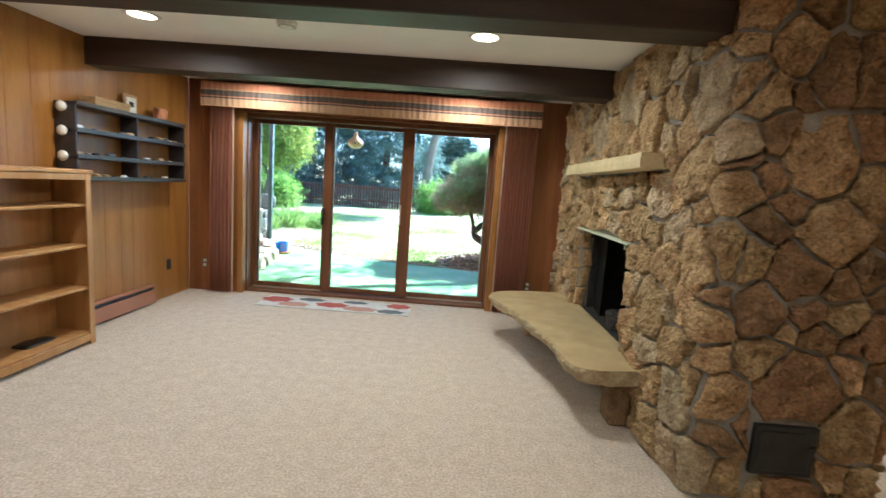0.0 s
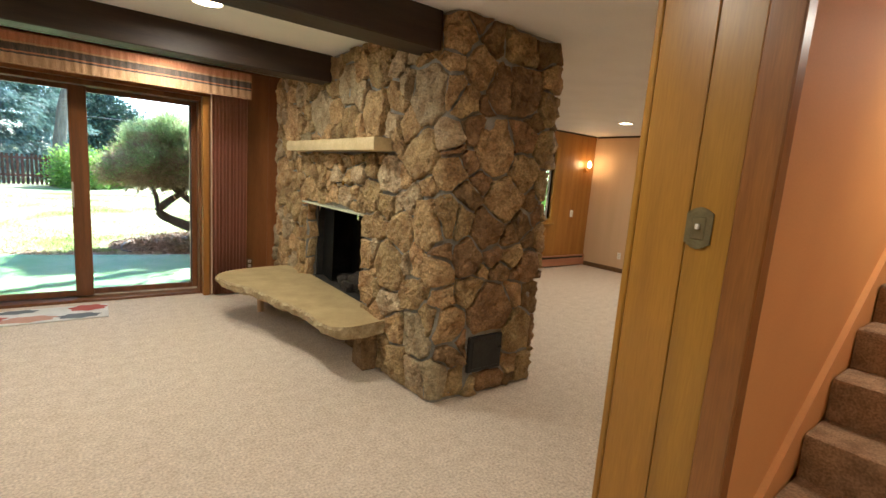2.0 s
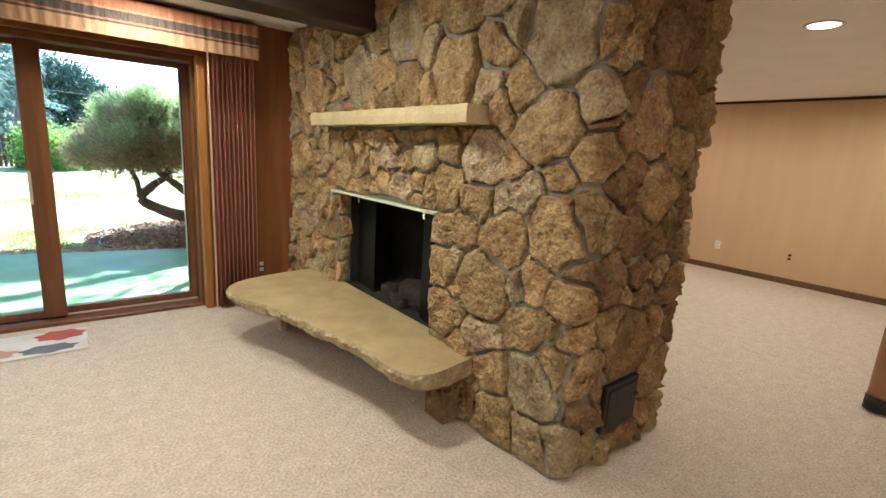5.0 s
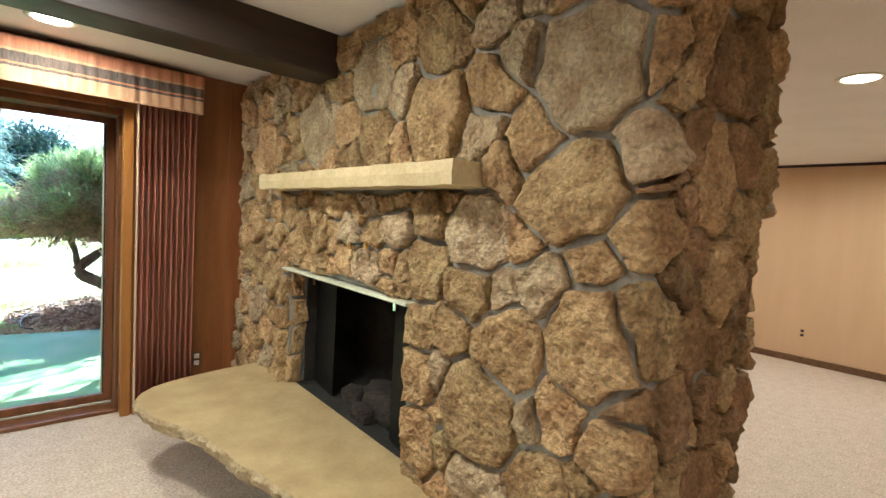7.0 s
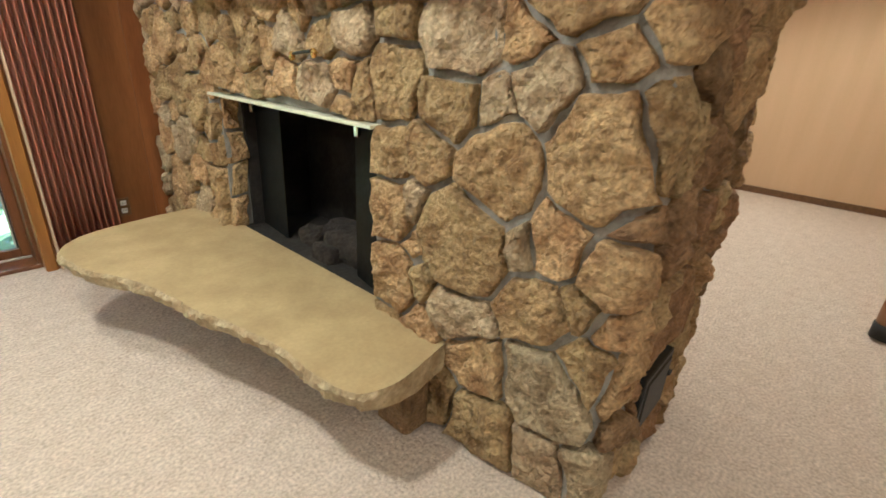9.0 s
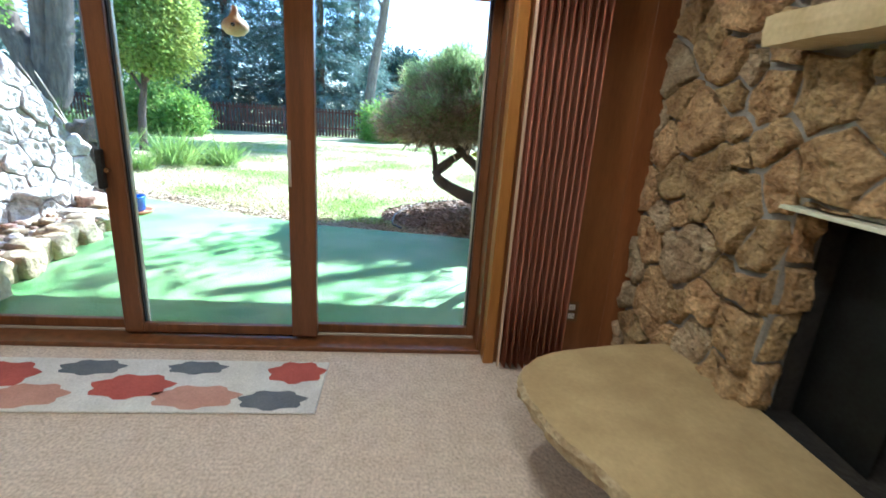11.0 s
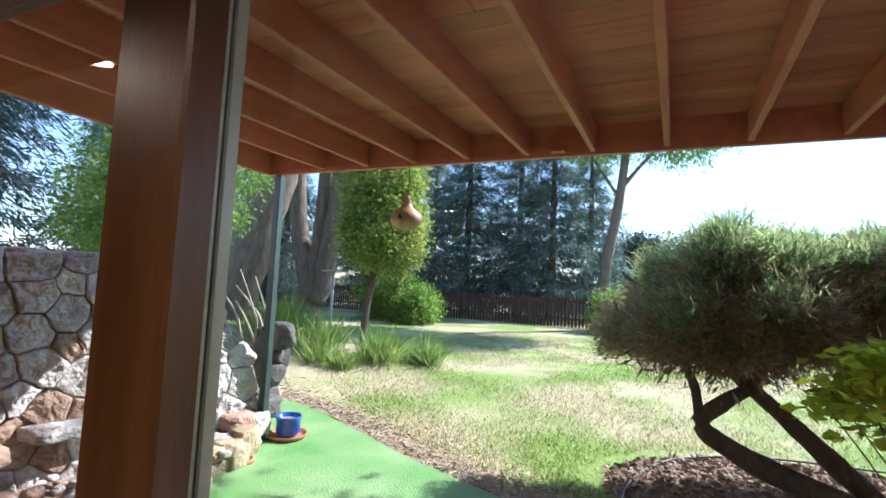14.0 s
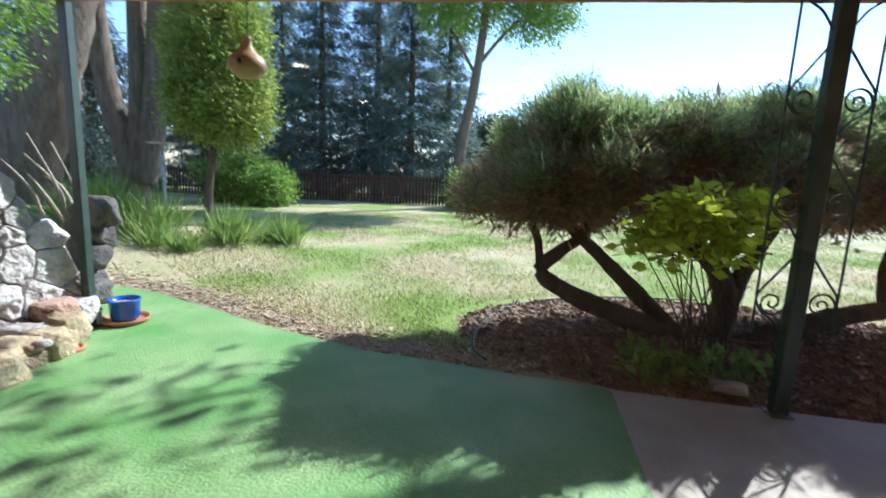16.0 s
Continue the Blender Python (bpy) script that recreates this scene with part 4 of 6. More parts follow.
# ---- bookcase by the west wall ----
bk = thing("bookcase", "low honey-coloured wooden bookcase with four empty shelves", "bookcase")
BX0, BX1, BY0, BY1, BZ = -3.03, -2.74, 1.75, 3.66, 1.355
part("side", box(BX0, BX1, BY1 - 0.022, BY1, 0, BZ - 0.03, 0.003), M_BOOK, bk)
part("side", box(BX0, BX1, BY0, BY0 + 0.022, 0, BZ - 0.03, 0.003), M_BOOK, bk)
part("divider", box(BX0, BX1 - 0.01, 2.70, 2.72, 0.05, BZ - 0.03, 0.002), M_BOOK, bk)
part("top", box(BX0, BX1 + 0.02, BY0 - 0.01, BY1 + 0.02, BZ - 0.028, BZ, 0.005), M_BOOK, bk)
part("back", box(BX0, BX0 + 0.008, BY0 + 0.022, BY1 - 0.022, 0.05, BZ - 0.03), M_BOOK, bk)
part("face_stile", box(BX1, BX1 + 0.014, BY1 - 0.05, BY1, 0, BZ - 0.03, 0.003), M_BOOK, bk)
part("face_rail", box(BX1, BX1 + 0.014, BY0, BY1 - 0.05, BZ - 0.075, BZ - 0.03, 0.003), M_BOOK, bk)
part("face_rail", box(BX1, BX1 + 0.014, BY0, BY1 - 0.05, 0.03, 0.085, 0.003), M_BOOK, bk)
for z in (0.10, 0.46, 0.79, 1.10):
    part("shelf", box(BX0 + 0.008, BX1 - 0.004, BY0 + 0.022, BY1 - 0.022, z - 0.02, z, 0.003), M_BOOK, bk)
blk = thing("dark_bundle", "small dark folded item on the bottom shelf", "clutter")
part("body", boulder((-2.9, 3.3, 0.102), (0.09, 0.16, 0.018), 4, 1, 3, 0.3), M_BLACK, blk, "", True)

# ---- baseboard heaters ----
def heater(along, a0, a1, face, sign, label, group="baseboard heaters"):
    t = thing("baseboard_heater", label, "heater", group)
    def bar(d0, d1, z0, z1, bevel):
        f0, f1 = sorted((face + sign * d0, face + sign * d1))
        return box(f0, f1, a0, a1, z0, z1, bevel) if along == "y" else box(a0, a1, f0, f1, z0, z1, bevel)
    part("front_panel", bar(0.05, 0.062, 0.02, 0.155, 0.004), M_HEATER, t)
    part("hood", bar(0.002, 0.058, 0.185, 0.205, 0.006), M_HEATER, t)
    fins = box(face + min(0, sign * 0.045), face + max(0, sign * 0.045), a0, a1, 0.05, 0.19) if along == "y" else box(a0, a1, face + min(0, sign * 0.045), face + max(0, sign * 0.045), 0.05, 0.19)
    part("fin_slot", fins, M_BLACK, t, "dark fin slot")
    for a in (a0, a1 - 0.02):
        e = box(face + min(0, sign * 0.064), face + max(0, sign * 0.064), a, a + 0.022, 0.015, 0.21, 0.004) if along == "y" else box(a, a + 0.022, face + min(0, sign * 0.064), face + max(0, sign * 0.064), 0.015, 0.21, 0.004)
        part("end_cap", e, M_HEATER, t)
    return t


heater("y", 3.72, 4.80, X_LEFT, 1, "reddish-brown enamelled baseboard heater on the panelled wall")
heater("x", 4.2, X_RIGHT - 0.05, Y_DOOR, -1, "reddish-brown baseboard heater below the small window")

# ---- dark display shelf on the west wall ----
ds = thing("wall_shelf", "dark wall-hung display shelf with small trinkets on three levels", "shelf")
SX0, SX1, SY0, SY1 = X_LEFT, X_LEFT + 0.17, 3.72, 5.15
for nm, a in (("side", (SX0, SX1, SY0, SY0 + 0.02, 1.27, 1.86)), ("side", (SX0, SX1, SY1 - 0.02, SY1, 1.27, 1.86)), ("divider", (SX0, SX1 - 0.01, 4.42, 4.438, 1.29, 1.84)), ("back", (SX0, SX0 + 0.006, SY0 + 0.02, SY1 - 0.02, 1.29, 1.84))):
    part(nm, box(*a, 0.003), M_DARKSHELF if nm != "back" else M_PANEL, ds)
for z in (1.28, 1.45, 1.65, 1.85):
    part("shelf", box(SX0, SX1 + 0.004, SY0, SY1, z - 0.016, z + 0.006, 0.003), M_DARKSHELF, ds)
    part("lip", box(SX1 + 0.001, SX1 + 0.012, SY0, SY1, z - 0.012, z + 0.022, 0.003), M_DARKSHELF, ds)
rs = random.Random(8)
for z in (1.287, 1.457, 1.657):
    y = SY0 + 0.08
    while y < SY1 - 0.1:
        s = rs.uniform(0.012, 0.03)
        t = thing("trinket", "small stone or glass trinket on the dark shelf", "ornament", "trinkets on the wall shelf")
        part("body", boulder((SX0 + 0.12, y, z + s * 0.75), (s * 1.3, s * 1.6, s), rs.uniform(0, 50), 1, 2, 0.4), rs.choice((M_WHITE, M_STONE_GREY, M_BLACK, M_BRICKRED, M_RUGGREY)), t, "", True)
        y += rs.uniform(0.06, 0.2)
t = thing("wooden_box", "long tan cardboard box lying on the wall shelf", "box")
part("body", box(SX0 + 0.02, SX0 + 0.15, 3.95, 4.35, 1.858, 1.93, 0.004), M_BRICKRED, t)
part("lid", box(SX0 + 0.015, SX0 + 0.155, 3.945, 4.355, 1.91, 1.94, 0.004), M_BRICKRED, t)
t = thing("picture_card", "small cream framed card leaning on the wall", "picture")
part("card", box(SX0 + 0.03, SX0 + 0.045, 4.42, 4.60, 1.858, 2.05, 0.003), M_VTAN, t)
part("mat_board", box(SX0 + 0.045, SX0 + 0.05, 4.445, 4.575, 1.885, 2.025, 0.002), M_WHITE, t)
part("dark_mark", box(SX0 + 0.05, SX0 + 0.052, 4.48, 4.54, 1.94, 1.985), M_BLACK, t)
t = thing("carved_ornament", "brown carved ornament standing on the shelf", "ornament")
part("body", boulder((SX0 + 0.09, 4.86, 1.93), (0.05, 0.09, 0.075), 21, 1, 3, 0.6), M_TERRA, t, "", True)
for z in (1.86 - 0.02, 1.66, 1.47):
    t = thing("glass_knob", "pale round knob on the side of the shelf", "knob", "pale knobs")
    part("body", lathe([(0.02, 0), (0.035, 0.01), (0.04, 0.025), (0.02, 0.04)], 16, (0, 0, 0)), M_WHITE, t, "", True)
    t.matrix_basis = pose(SX0 + 0.08, SY0 - 0.001, z - 0.02, 90, 0, 0)


# ---- outlets, switches ----
def outlet(m, label, cover, dark, group="wall outlets"):
    t = thing("outlet", label, "outlet", group)
    part("plate", box(-0.036, 0.036, -0.006, 0, -0.058, 0.058, 0.002), cover, t)
    for z in (-0.026, 0.026):
        s = part("socket", box(-0.017, 0.017, -0.009, -0.005, z - 0.016, z + 0.016, 0.003), dark, t)
        for x in (-0.007, 0.007):
            part("slot", box(x - 0.0015, x + 0.0015, -0.0095, -0.0088, z - 0.005, z + 0.006), M_RUBBER, s)
    t.matrix_basis = m
    return t


outlet(pose(0.95, Y_DOOR - 0.001, 0.33), "brown outlet plate on the panelled wall", M_BASE, M_WHITE)
outlet(pose(-2.86, Y_DOOR - 0.001, 0.33), "brass outlet plate beside the curtain", M_SWITCH, M_WHITE)
outlet(pose(X_LEFT + 0.001, 5.12, 0.36, 0, 0, 90), "dark outlet plate on the panelled wall", M_BLACK, M_BLACK)
outlet(pose(X_RIGHT - 0.001, 3.95, 0.37, 0, 0, -90), "white outlet plate on the beige wall", M_WHITE, M_WHITE)
outlet(pose(X_RIGHT - 0.001, 3.05, 0.37, 0, 0, -90), "beige outlet with dark sockets", M_BEIGE, M_BLACK)
outlet(pose(X_RIGHT - 0.001, 4.75, 0.30, 0, 0, -90), "small round white jack plate", M_WHITE, M_WHITE)

sw = thing("light_switch", "aged brass scalloped switch plate with white toggle", "switch")
bm = bmesh.new()
out = [(-0.035, -0.055), (-0.018, -0.066), (0, -0.07), (0.018, -0.066), (0.035, -0.055), (0.042, -0.05), (0.042, 0.05), (0.035, 0.055), (0.018, 0.066), (0, 0.07), (-0.018, 0.066), (-0.035, 0.055), (-0.042, 0.05), (-0.042, -0.05)]
bm.faces.new([bm.verts.new((x * 1.1, 0, z * 1.1)) for x, z in out])
r = bmesh.ops.extrude_face_region(bm, geom=bm.faces[:])
bmesh.ops.translate(bm, verts=[v for v in r["geom"] if isinstance(v, bmesh.types.BMVert)], vec=(0, -0.007, 0))
bmesh.ops.recalc_face_normals(bm, faces=bm.faces[:])
part("plate", bm, M_SWITCH, sw)
part("raised_field", box(-0.024, 0.024, -0.010, -0.006, -0.042, 0.042, 0.002), M_SWITCH, sw)
part("toggle", box(-0.006, 0.006, -0.024, -0.009, -0.004, 0.016, 0.002), M_WHITE, sw, "white toggle lever")
sw.matrix_basis = pose(1.137, 0.762, 1.36, 0, 0, -90) @ Matrix.Scale(0.88, 4)

bs = thing("light_switch", "white double switch plate by the small window", "switch")
part("plate", box(-0.04, 0.04, -0.007, 0, -0.06, 0.06, 0.002), M_WHITE, bs)
part("toggle", box(-0.006, 0.006, -0.02, -0.006, -0.004, 0.014, 0.002), M_WHITE, bs)
bs.matrix_basis = pose(6.6, Y_DOOR - 0.001, 0.98)

# wall sconce
sc = thing("wall_sconce", "small brass wall sconce with a glowing amber bulb", "lamp", "", (6.85, Y_DOOR - 0.002, 1.78))
part("back_plate", lathe([(0.05, 0), (0.045, -0.012), (0.02, -0.02)], 20), M_BRASS, sc, "", True).matrix_basis = pose(0, 0, 0, -90, 0, 0)
part("arm", tube(smooth_path([(0, -0.01, 0), (0, -0.06, -0.03), (0, -0.09, -0.01), (0, -0.09, 0.03)]), 0.007), M_BRASS, sc)
part("cup", lathe([(0.01, 0), (0.03, 0.012), (0.032, 0.02)], 16, (0, -0.09, 0.03)), M_BRASS, sc, "", True)
part("bulb", lathe([(0.012, 0), (0.028, 0.03), (0.03, 0.06), (0.016, 0.1), (0.003, 0.125)], 16, (0, -0.09, 0.05)), G_BULB, sc, "glowing amber bulb", True)
pl = bpy.data.lights.new("sconce_lamp", "POINT")
pl.energy, pl.color, pl.shadow_soft_size = 0.6, (1.0, 0.55, 0.22), 0.03
new("sconce_lamp", pl).location = (6.85, Y_DOOR - 0.14, 1.90)

# ---- cardboard tubes standing by the partition ----
def shipping_tube(base, top, r):
    t = thing("carrying_tube", "tall tan cardboard tube with black end caps, standing upright", "tube", "cardboard tubes")
    b, q = Vector(base), Vector(top)
    d = (q - b).normalized()
    part("tube", cyl(b + d * 0.02, q, r, r, 24), M_TUBE, t, "", True)
    part("end_cap", cyl(b, b + d * 0.09, r + 0.006, r + 0.006, 24), M_BLACK, t, "black plastic end cap", True)
    part("end_cap", cyl(q - d * 0.06, q + d * 0.01, r + 0.006, r + 0.006, 24), M_BLACK, t, "black plastic end cap", True)
    part("band", cyl(b + d * 0.58, b + d * 0.615, r + 0.005, r + 0.005, 24), M_BAND, t, "dark blue strap", True)
    return t


shipping_tube((3.58, 1.56, 0.012), (3.67, 1.55, 2.1), 0.068)
shipping_tube((3.05, 1.33, 0.012), (3.12, 1.32, 2.0), 0.042)

# ---- stairs ----
st = tagged(new("stairs"), "carpeted brown stairs rising beside an orange wall", "stairs", "", "structure")
for i in range(12):
    x = 1.34 + 0.255 * i
    part("step", box(x - 0.025, x + 0.28, -0.49, 0.547, 0 if i < 1 else 0.185 * i - 0.02, 0.185 * (i + 1), 0.02, None, 2), M_STAIR, st)
bm = bmesh.new()
vs = [bm.verts.new(p) for p in ((1.22, 0.574, 0.0), (1.22, 0.574, 0.20), (4.19, 0.574, 0.20 + 0.7255 * 2.97), (4.19, 0.574, 0.7255 * 2.7))]
f = bm.faces.new(vs)
r = bmesh.ops.extrude_face_region(bm, geom=[f])
bmesh.ops.translate(bm, verts=[v for v in r["geom"] if isinstance(v, bmesh.types.BMVert)], vec=(0, -0.025, 0))
bmesh.ops.recalc_face_normals(bm, faces=bm.faces[:])
part("stringer", bm, M_ORANGE, st, "painted stair stringer")

# ---- outdoors: ground, patio, deck ----
PZ = -0.12


def ground_height(x, y):
    z = -0.17 + 0.10 * min(1, max(0, (y - 9) / 5))
    bed = max(0, 1 - math.hypot((x + 6.6) / 3.0, (y - 12.6) / 3.4))
    back = 1.25 * min(1, max(0, (-4.1 - x) / 0.5)) * min(1, max(0, (9.3 - y) / 0.8)) * min(1, max(0, (y - 5.9) / 0.2))
    slope = 0.9 * min(1, max(0, (-6.0 - x) / 3.0)) * min(1, max(0, (17 - y) / 7)) * min(1, max(0, (y - 5.9) / 0.3))
    return z + 0.35 * bed + max(back, slope) + 0.025 * noise.noise(Vector((x * 0.6, y * 0.6, 0))) * min(1, max(0, (y - 9.5) / 3))


bm = bmesh.new()
xs = [-900, -300, -100, -50, -35, -25] + [-20 + 0.5 * i for i in range(65)] + [15, 20, 30, 60, 150, 400, 900]
ys = [-300, -60, -15, 5.84] + [6 + 0.4 * i for i in range(60)] + [32, 36, 45, 60, 100, 250, 900]
grid = [[bm.verts.new((x, y, ground_height(x, y) if y > 5.9 else -0.17)) for y in ys] for x in xs]
for a, b in zip(grid, grid[1:]):
    for i in range(len(ys) - 1):
        bm.faces.new((a[i], b[i], b[i + 1], a[i + 1]))
structure("ground", bm, M_LAWN, "patchy sunlit lawn, part green, part dry straw", "lawn", True)


def slab(name, pts, top, thick, material, label, cat):
    bm = bmesh.new()
    f = bm.faces.new([bm.verts.new((x, y, top - thick)) for x, y in pts])
    r = bmesh.ops.extrude_face_region(bm, geom=[f])
    bmesh.ops.translate(bm, verts=[v for v in r["geom"] if isinstance(v, bmesh.types.BMVert)], vec=(0, 0, thick))
    bmesh.ops.recalc_face_normals(bm, faces=bm.faces[:])
    return structure(name, bm, material, label, cat)


slab("pavement_concrete", [(-5.2, 5.84), (5.5, 5.84), (5.5, 8.35), (2.6, 8.5), (0.95, 8.66), (-0.2, 8.85), (-1.04, 8.99), (-2.0, 9.34), (-2.83, 9.73), (-3.71, 10.13), (-4.6, 10.39), (-5.09, 10.39)], PZ - 0.006, 0.12, M_CONC, "bare tan concrete patio slab and edge", "patio")
slab("pavement_green", [(-5.1, 5.85), (0.72, 5.85), (0.90, 8.64), (-0.2, 8.86), (-1.03, 9.0), (-1.99, 9.35), (-2.82, 9.74), (-3.7, 10.14), (-4.6, 10.4), (-5.1, 10.4)], PZ, 0.02, M_GREEN, "green painted concrete patio, worn at the edge", "patio")

bm = bmesh.new()
edge_line = smooth_path([(-5.2, 10.44, 0), (-3.72, 10.20, 0), (-2.80, 9.79, 0), (-1.98, 9.41, 0), (-1.03, 9.06, 0), (-0.2, 8.92, 0), (0.3, 8.82, 0)], 14)
strip = []
for p in edge_line:
    w = 0.36 + 0.30 * noise.noise(p * 2.1) + 0.22 * noise.noise(p * 9.3)
    strip.append([bm.verts.new((p.x + a * w * 0.45, p.y + a * w * 0.9, ground_height(p.x + a * w * 0.45, p.y + a * w * 0.9) + (0.02 if a < 1 else -0.01))) for a in (-0.1, 0.25, 0.5, 0.75, 1.0)])
for a, b in zip(strip, strip[1:]):
    for q in range(4):
        bm.faces.new((a[q], b[q], b[q + 1], a[q + 1]))
bmesh.ops.recalc_face_normals(bm, faces=bm.faces[:])
structure("ground_soil", bm, M_DIRT, "bare dry brown soil along the patio edge", "soil", True)

deck = tagged(new("deck"), "rust-red painted timber deck overhead with open joists", "deck", "", "structure")
JZ0, JZ1 = 2.60, 2.81
# unseen stretch out to x = 9.2 is added to keep sun off window_1
part("rim_board", box(-3.62, 9.2, 8.95, 9.0, JZ0 - 0.02, JZ1 + 0.03, 0.004), M_DECK, deck)
part("rim_board", box(-3.62, -3.57, 5.84, 8.95, JZ0 - 0.02, JZ1 + 0.03, 0.004), M_DECK, deck)
part("ledger", box(-3.57, 9.2, 5.84, 5.885, JZ0, JZ1, 0.004), M_DECK, deck)
x = 0.16 - 0.51 * 6
while x < 9.1:
    jb = box(x - 0.02, x + 0.02, 5.887, 8.948, JZ0, JZ1, 0.004)
    for v in jb.verts:
        v.co.x += 0.052 * (v.co.y - 8.95)
    part("joist", jb, M_DECK, deck)
    x += 0.51
y = 5.84
brd = random.Random(3)
while y < 8.98:
    cut = brd.uniform(-2, 3.5)
    for a, b in ((-3.62, cut - 0.002), (cut + 0.002, 9.2)):
        part("deck_board", box(a, b, y, y + 0.139, JZ1 + 0.001, JZ1 + 0.038, 0.003), M_DECKBOARD, deck)
    y += 0.141
part("block", box(-0.66, -0.55, 8.87, 8.95, JZ0 + 0.0, JZ0 + 0.03, 0.003), M_DECK, deck)
structure("wall_facade", box(-6.0, -2.44, 5.80, 5.84, -0.15, 3.2), M_DECK, "red-brown house wall outside", "wall")
structure("wall_facade_top", box(-2.44, 0.52, 5.80, 5.84, 2.10, 3.2), M_DECK, "red-brown house wall over the door", "wall")
structure("wall_facade_side", box(0.52, 5.22, 5.80, 5.84, -0.15, 3.2), M_DECK, "red-brown house wall outside", "wall")


def scroll(cx, cz, r, turns, y, sign=1, n=40, start=0.0):
    pts = []
    for i in range(n + 1):
        s = i / n
        a = start + sign * 2 * math.pi * turns * s
        q = r * (1 - 0.85 * s)
        pts.append((cx + q * math.cos(a), y, cz + q * math.sin(a)))
    return pts


p1 = thing("deck_post", "slim dark green square steel deck post", "post", "deck posts", (-3.49, 9.0, PZ))
part("shaft", box(-0.038, 0.038, -0.038, 0.038, 0.006, 2.70, 0.006), M_POST, p1)
part("base_plate", box(-0.06, 0.06, -0.06, 0.06, 0.0, 0.008, 0.002), M_POST, p1)
p2 = thing("deck_post", "dark green steel post with wrought-iron scroll trellis", "post", "deck posts", (1.93, 8.50, PZ))
part("shaft", box(-0.05, 0.05, -0.04, 0.04, 0.006, 2.93, 0.008), M_POST, p2)
part("base_plate", box(-0.07, 0.07, -0.07, 0.07, 0.0, 0.008, 0.002), M_POST, p2)
for sx in (-1, 1):
    part("side_bar", tube([(sx * 0.24, 0, 0.55), (sx * 0.24, 0, 2.90)], 0.008, 6), M_POST, p2)
    for k in range(4):
        z = 0.75 + 0.62 * k
        part("scroll", tube(scroll(sx * 0.145, z, 0.085, 1.6, 0, sx), 0.007, 6), M_POST, p2, "curled iron scroll")
        part("scroll", tube(smooth_path([(sx * 0.05, 0, z - 0.22), (sx * 0.12, 0, z - 0.12), (sx * 0.21, 0, z - 0.05), (sx * 0.235, 0, z + 0.05), (sx * 0.16, 0, z + 0.16), (sx * 0.06, 0, z + 0.30)]), 0.007, 6), M_POST, p2, "curled iron scroll")

# ---- retaining wall, ledge stones, pebbles ----
rw = thing("retaining_wall", "dry-laid grey and reddish rock retaining wall in full sun", "wall")
wa, wb = Vector((-3.50, 9.05, PZ)), Vector((-4.25, 5.86, PZ))
wd = (wb - wa).normalized()
wlen = (wb - wa).length
wn_ = Vector((-wd.y, wd.x, 0))
if wn_.x < 0:
    wn_ = -wn_
lean = -0.16


def on_wall(u, v, o):
    p = wa + wd * u + wn_ * (o + lean * v) + Vector((0, 0, v))
    return (p.x, p.y, p.z)


def wall_top(u):
    """The wall's height: it steps down towards its free end."""
    return float(np.interp(u, (0.0, 0.06, 0.15, 0.38, 0.5, 0.62, 1.0, wlen), (0.35, 0.55, 0.9, 1.12, 1.36, 1.55, 1.70, 1.72)))


bm = bmesh.new()
outline = [(0.02, 0), (wlen, 0), (wlen, 1.66)] + [(u, wall_top(u) - 0.05) for u in (1.0, 0.62, 0.5, 0.38, 0.15, 0.06, 0.02)]
front = [bm.verts.new(on_wall(u, v, 0.012)) for u, v in outline]
rear = [bm.verts.new(on_wall(u, v, -0.4)) for u, v in outline]
bm.faces.new(front)
bm.faces.new(rear[::-1])
for i in range(len(outline)):
    q = (i + 1) % len(outline)
    bm.faces.new((front[i], front[q], rear[q], rear[i]))
bmesh.ops.recalc_face_normals(bm, faces=bm.faces[:])
part("fill", bm, M_WALLFILL, rw, "grey grit packed between the rocks")
wr = random.Random(23)
k = 200
for poly in stone_cells(-0.03, wlen, 0.0, 1.74, [], wr, (0.09, 0.165), 3000):
    cu = sum(p[0] for p in poly) / len(poly)
    cv = sum(p[1] for p in poly) / len(poly)
    if cv > wall_top(cu) - 0.03:
        continue
    k += 1
    bm = stone_mesh(poly, on_wall, wr.uniform(0.035, 0.065), 0.006, wr, k * 1.37, 0.032)
    if bm:
        part("rock", bm, M_ROCKRED if (cv < 1.2 and cu > 1.2 and wr.random() < 0.55) else M_ROCK, rw, "", True)
for i in range(16):
    u = 0.7 + (wlen - 0.7) * (i + 0.5) / 16
    p = on_wall(u, wall_top(u) + 0.01, -0.12)
    part("cap_rock", boulder(p, (wr.uniform(0.10, 0.16), wr.uniform(0.13, 0.2), wr.uniform(0.05, 0.09)), i + 60, 1, 3, 0.4), M_ROCK, rw, "", True)
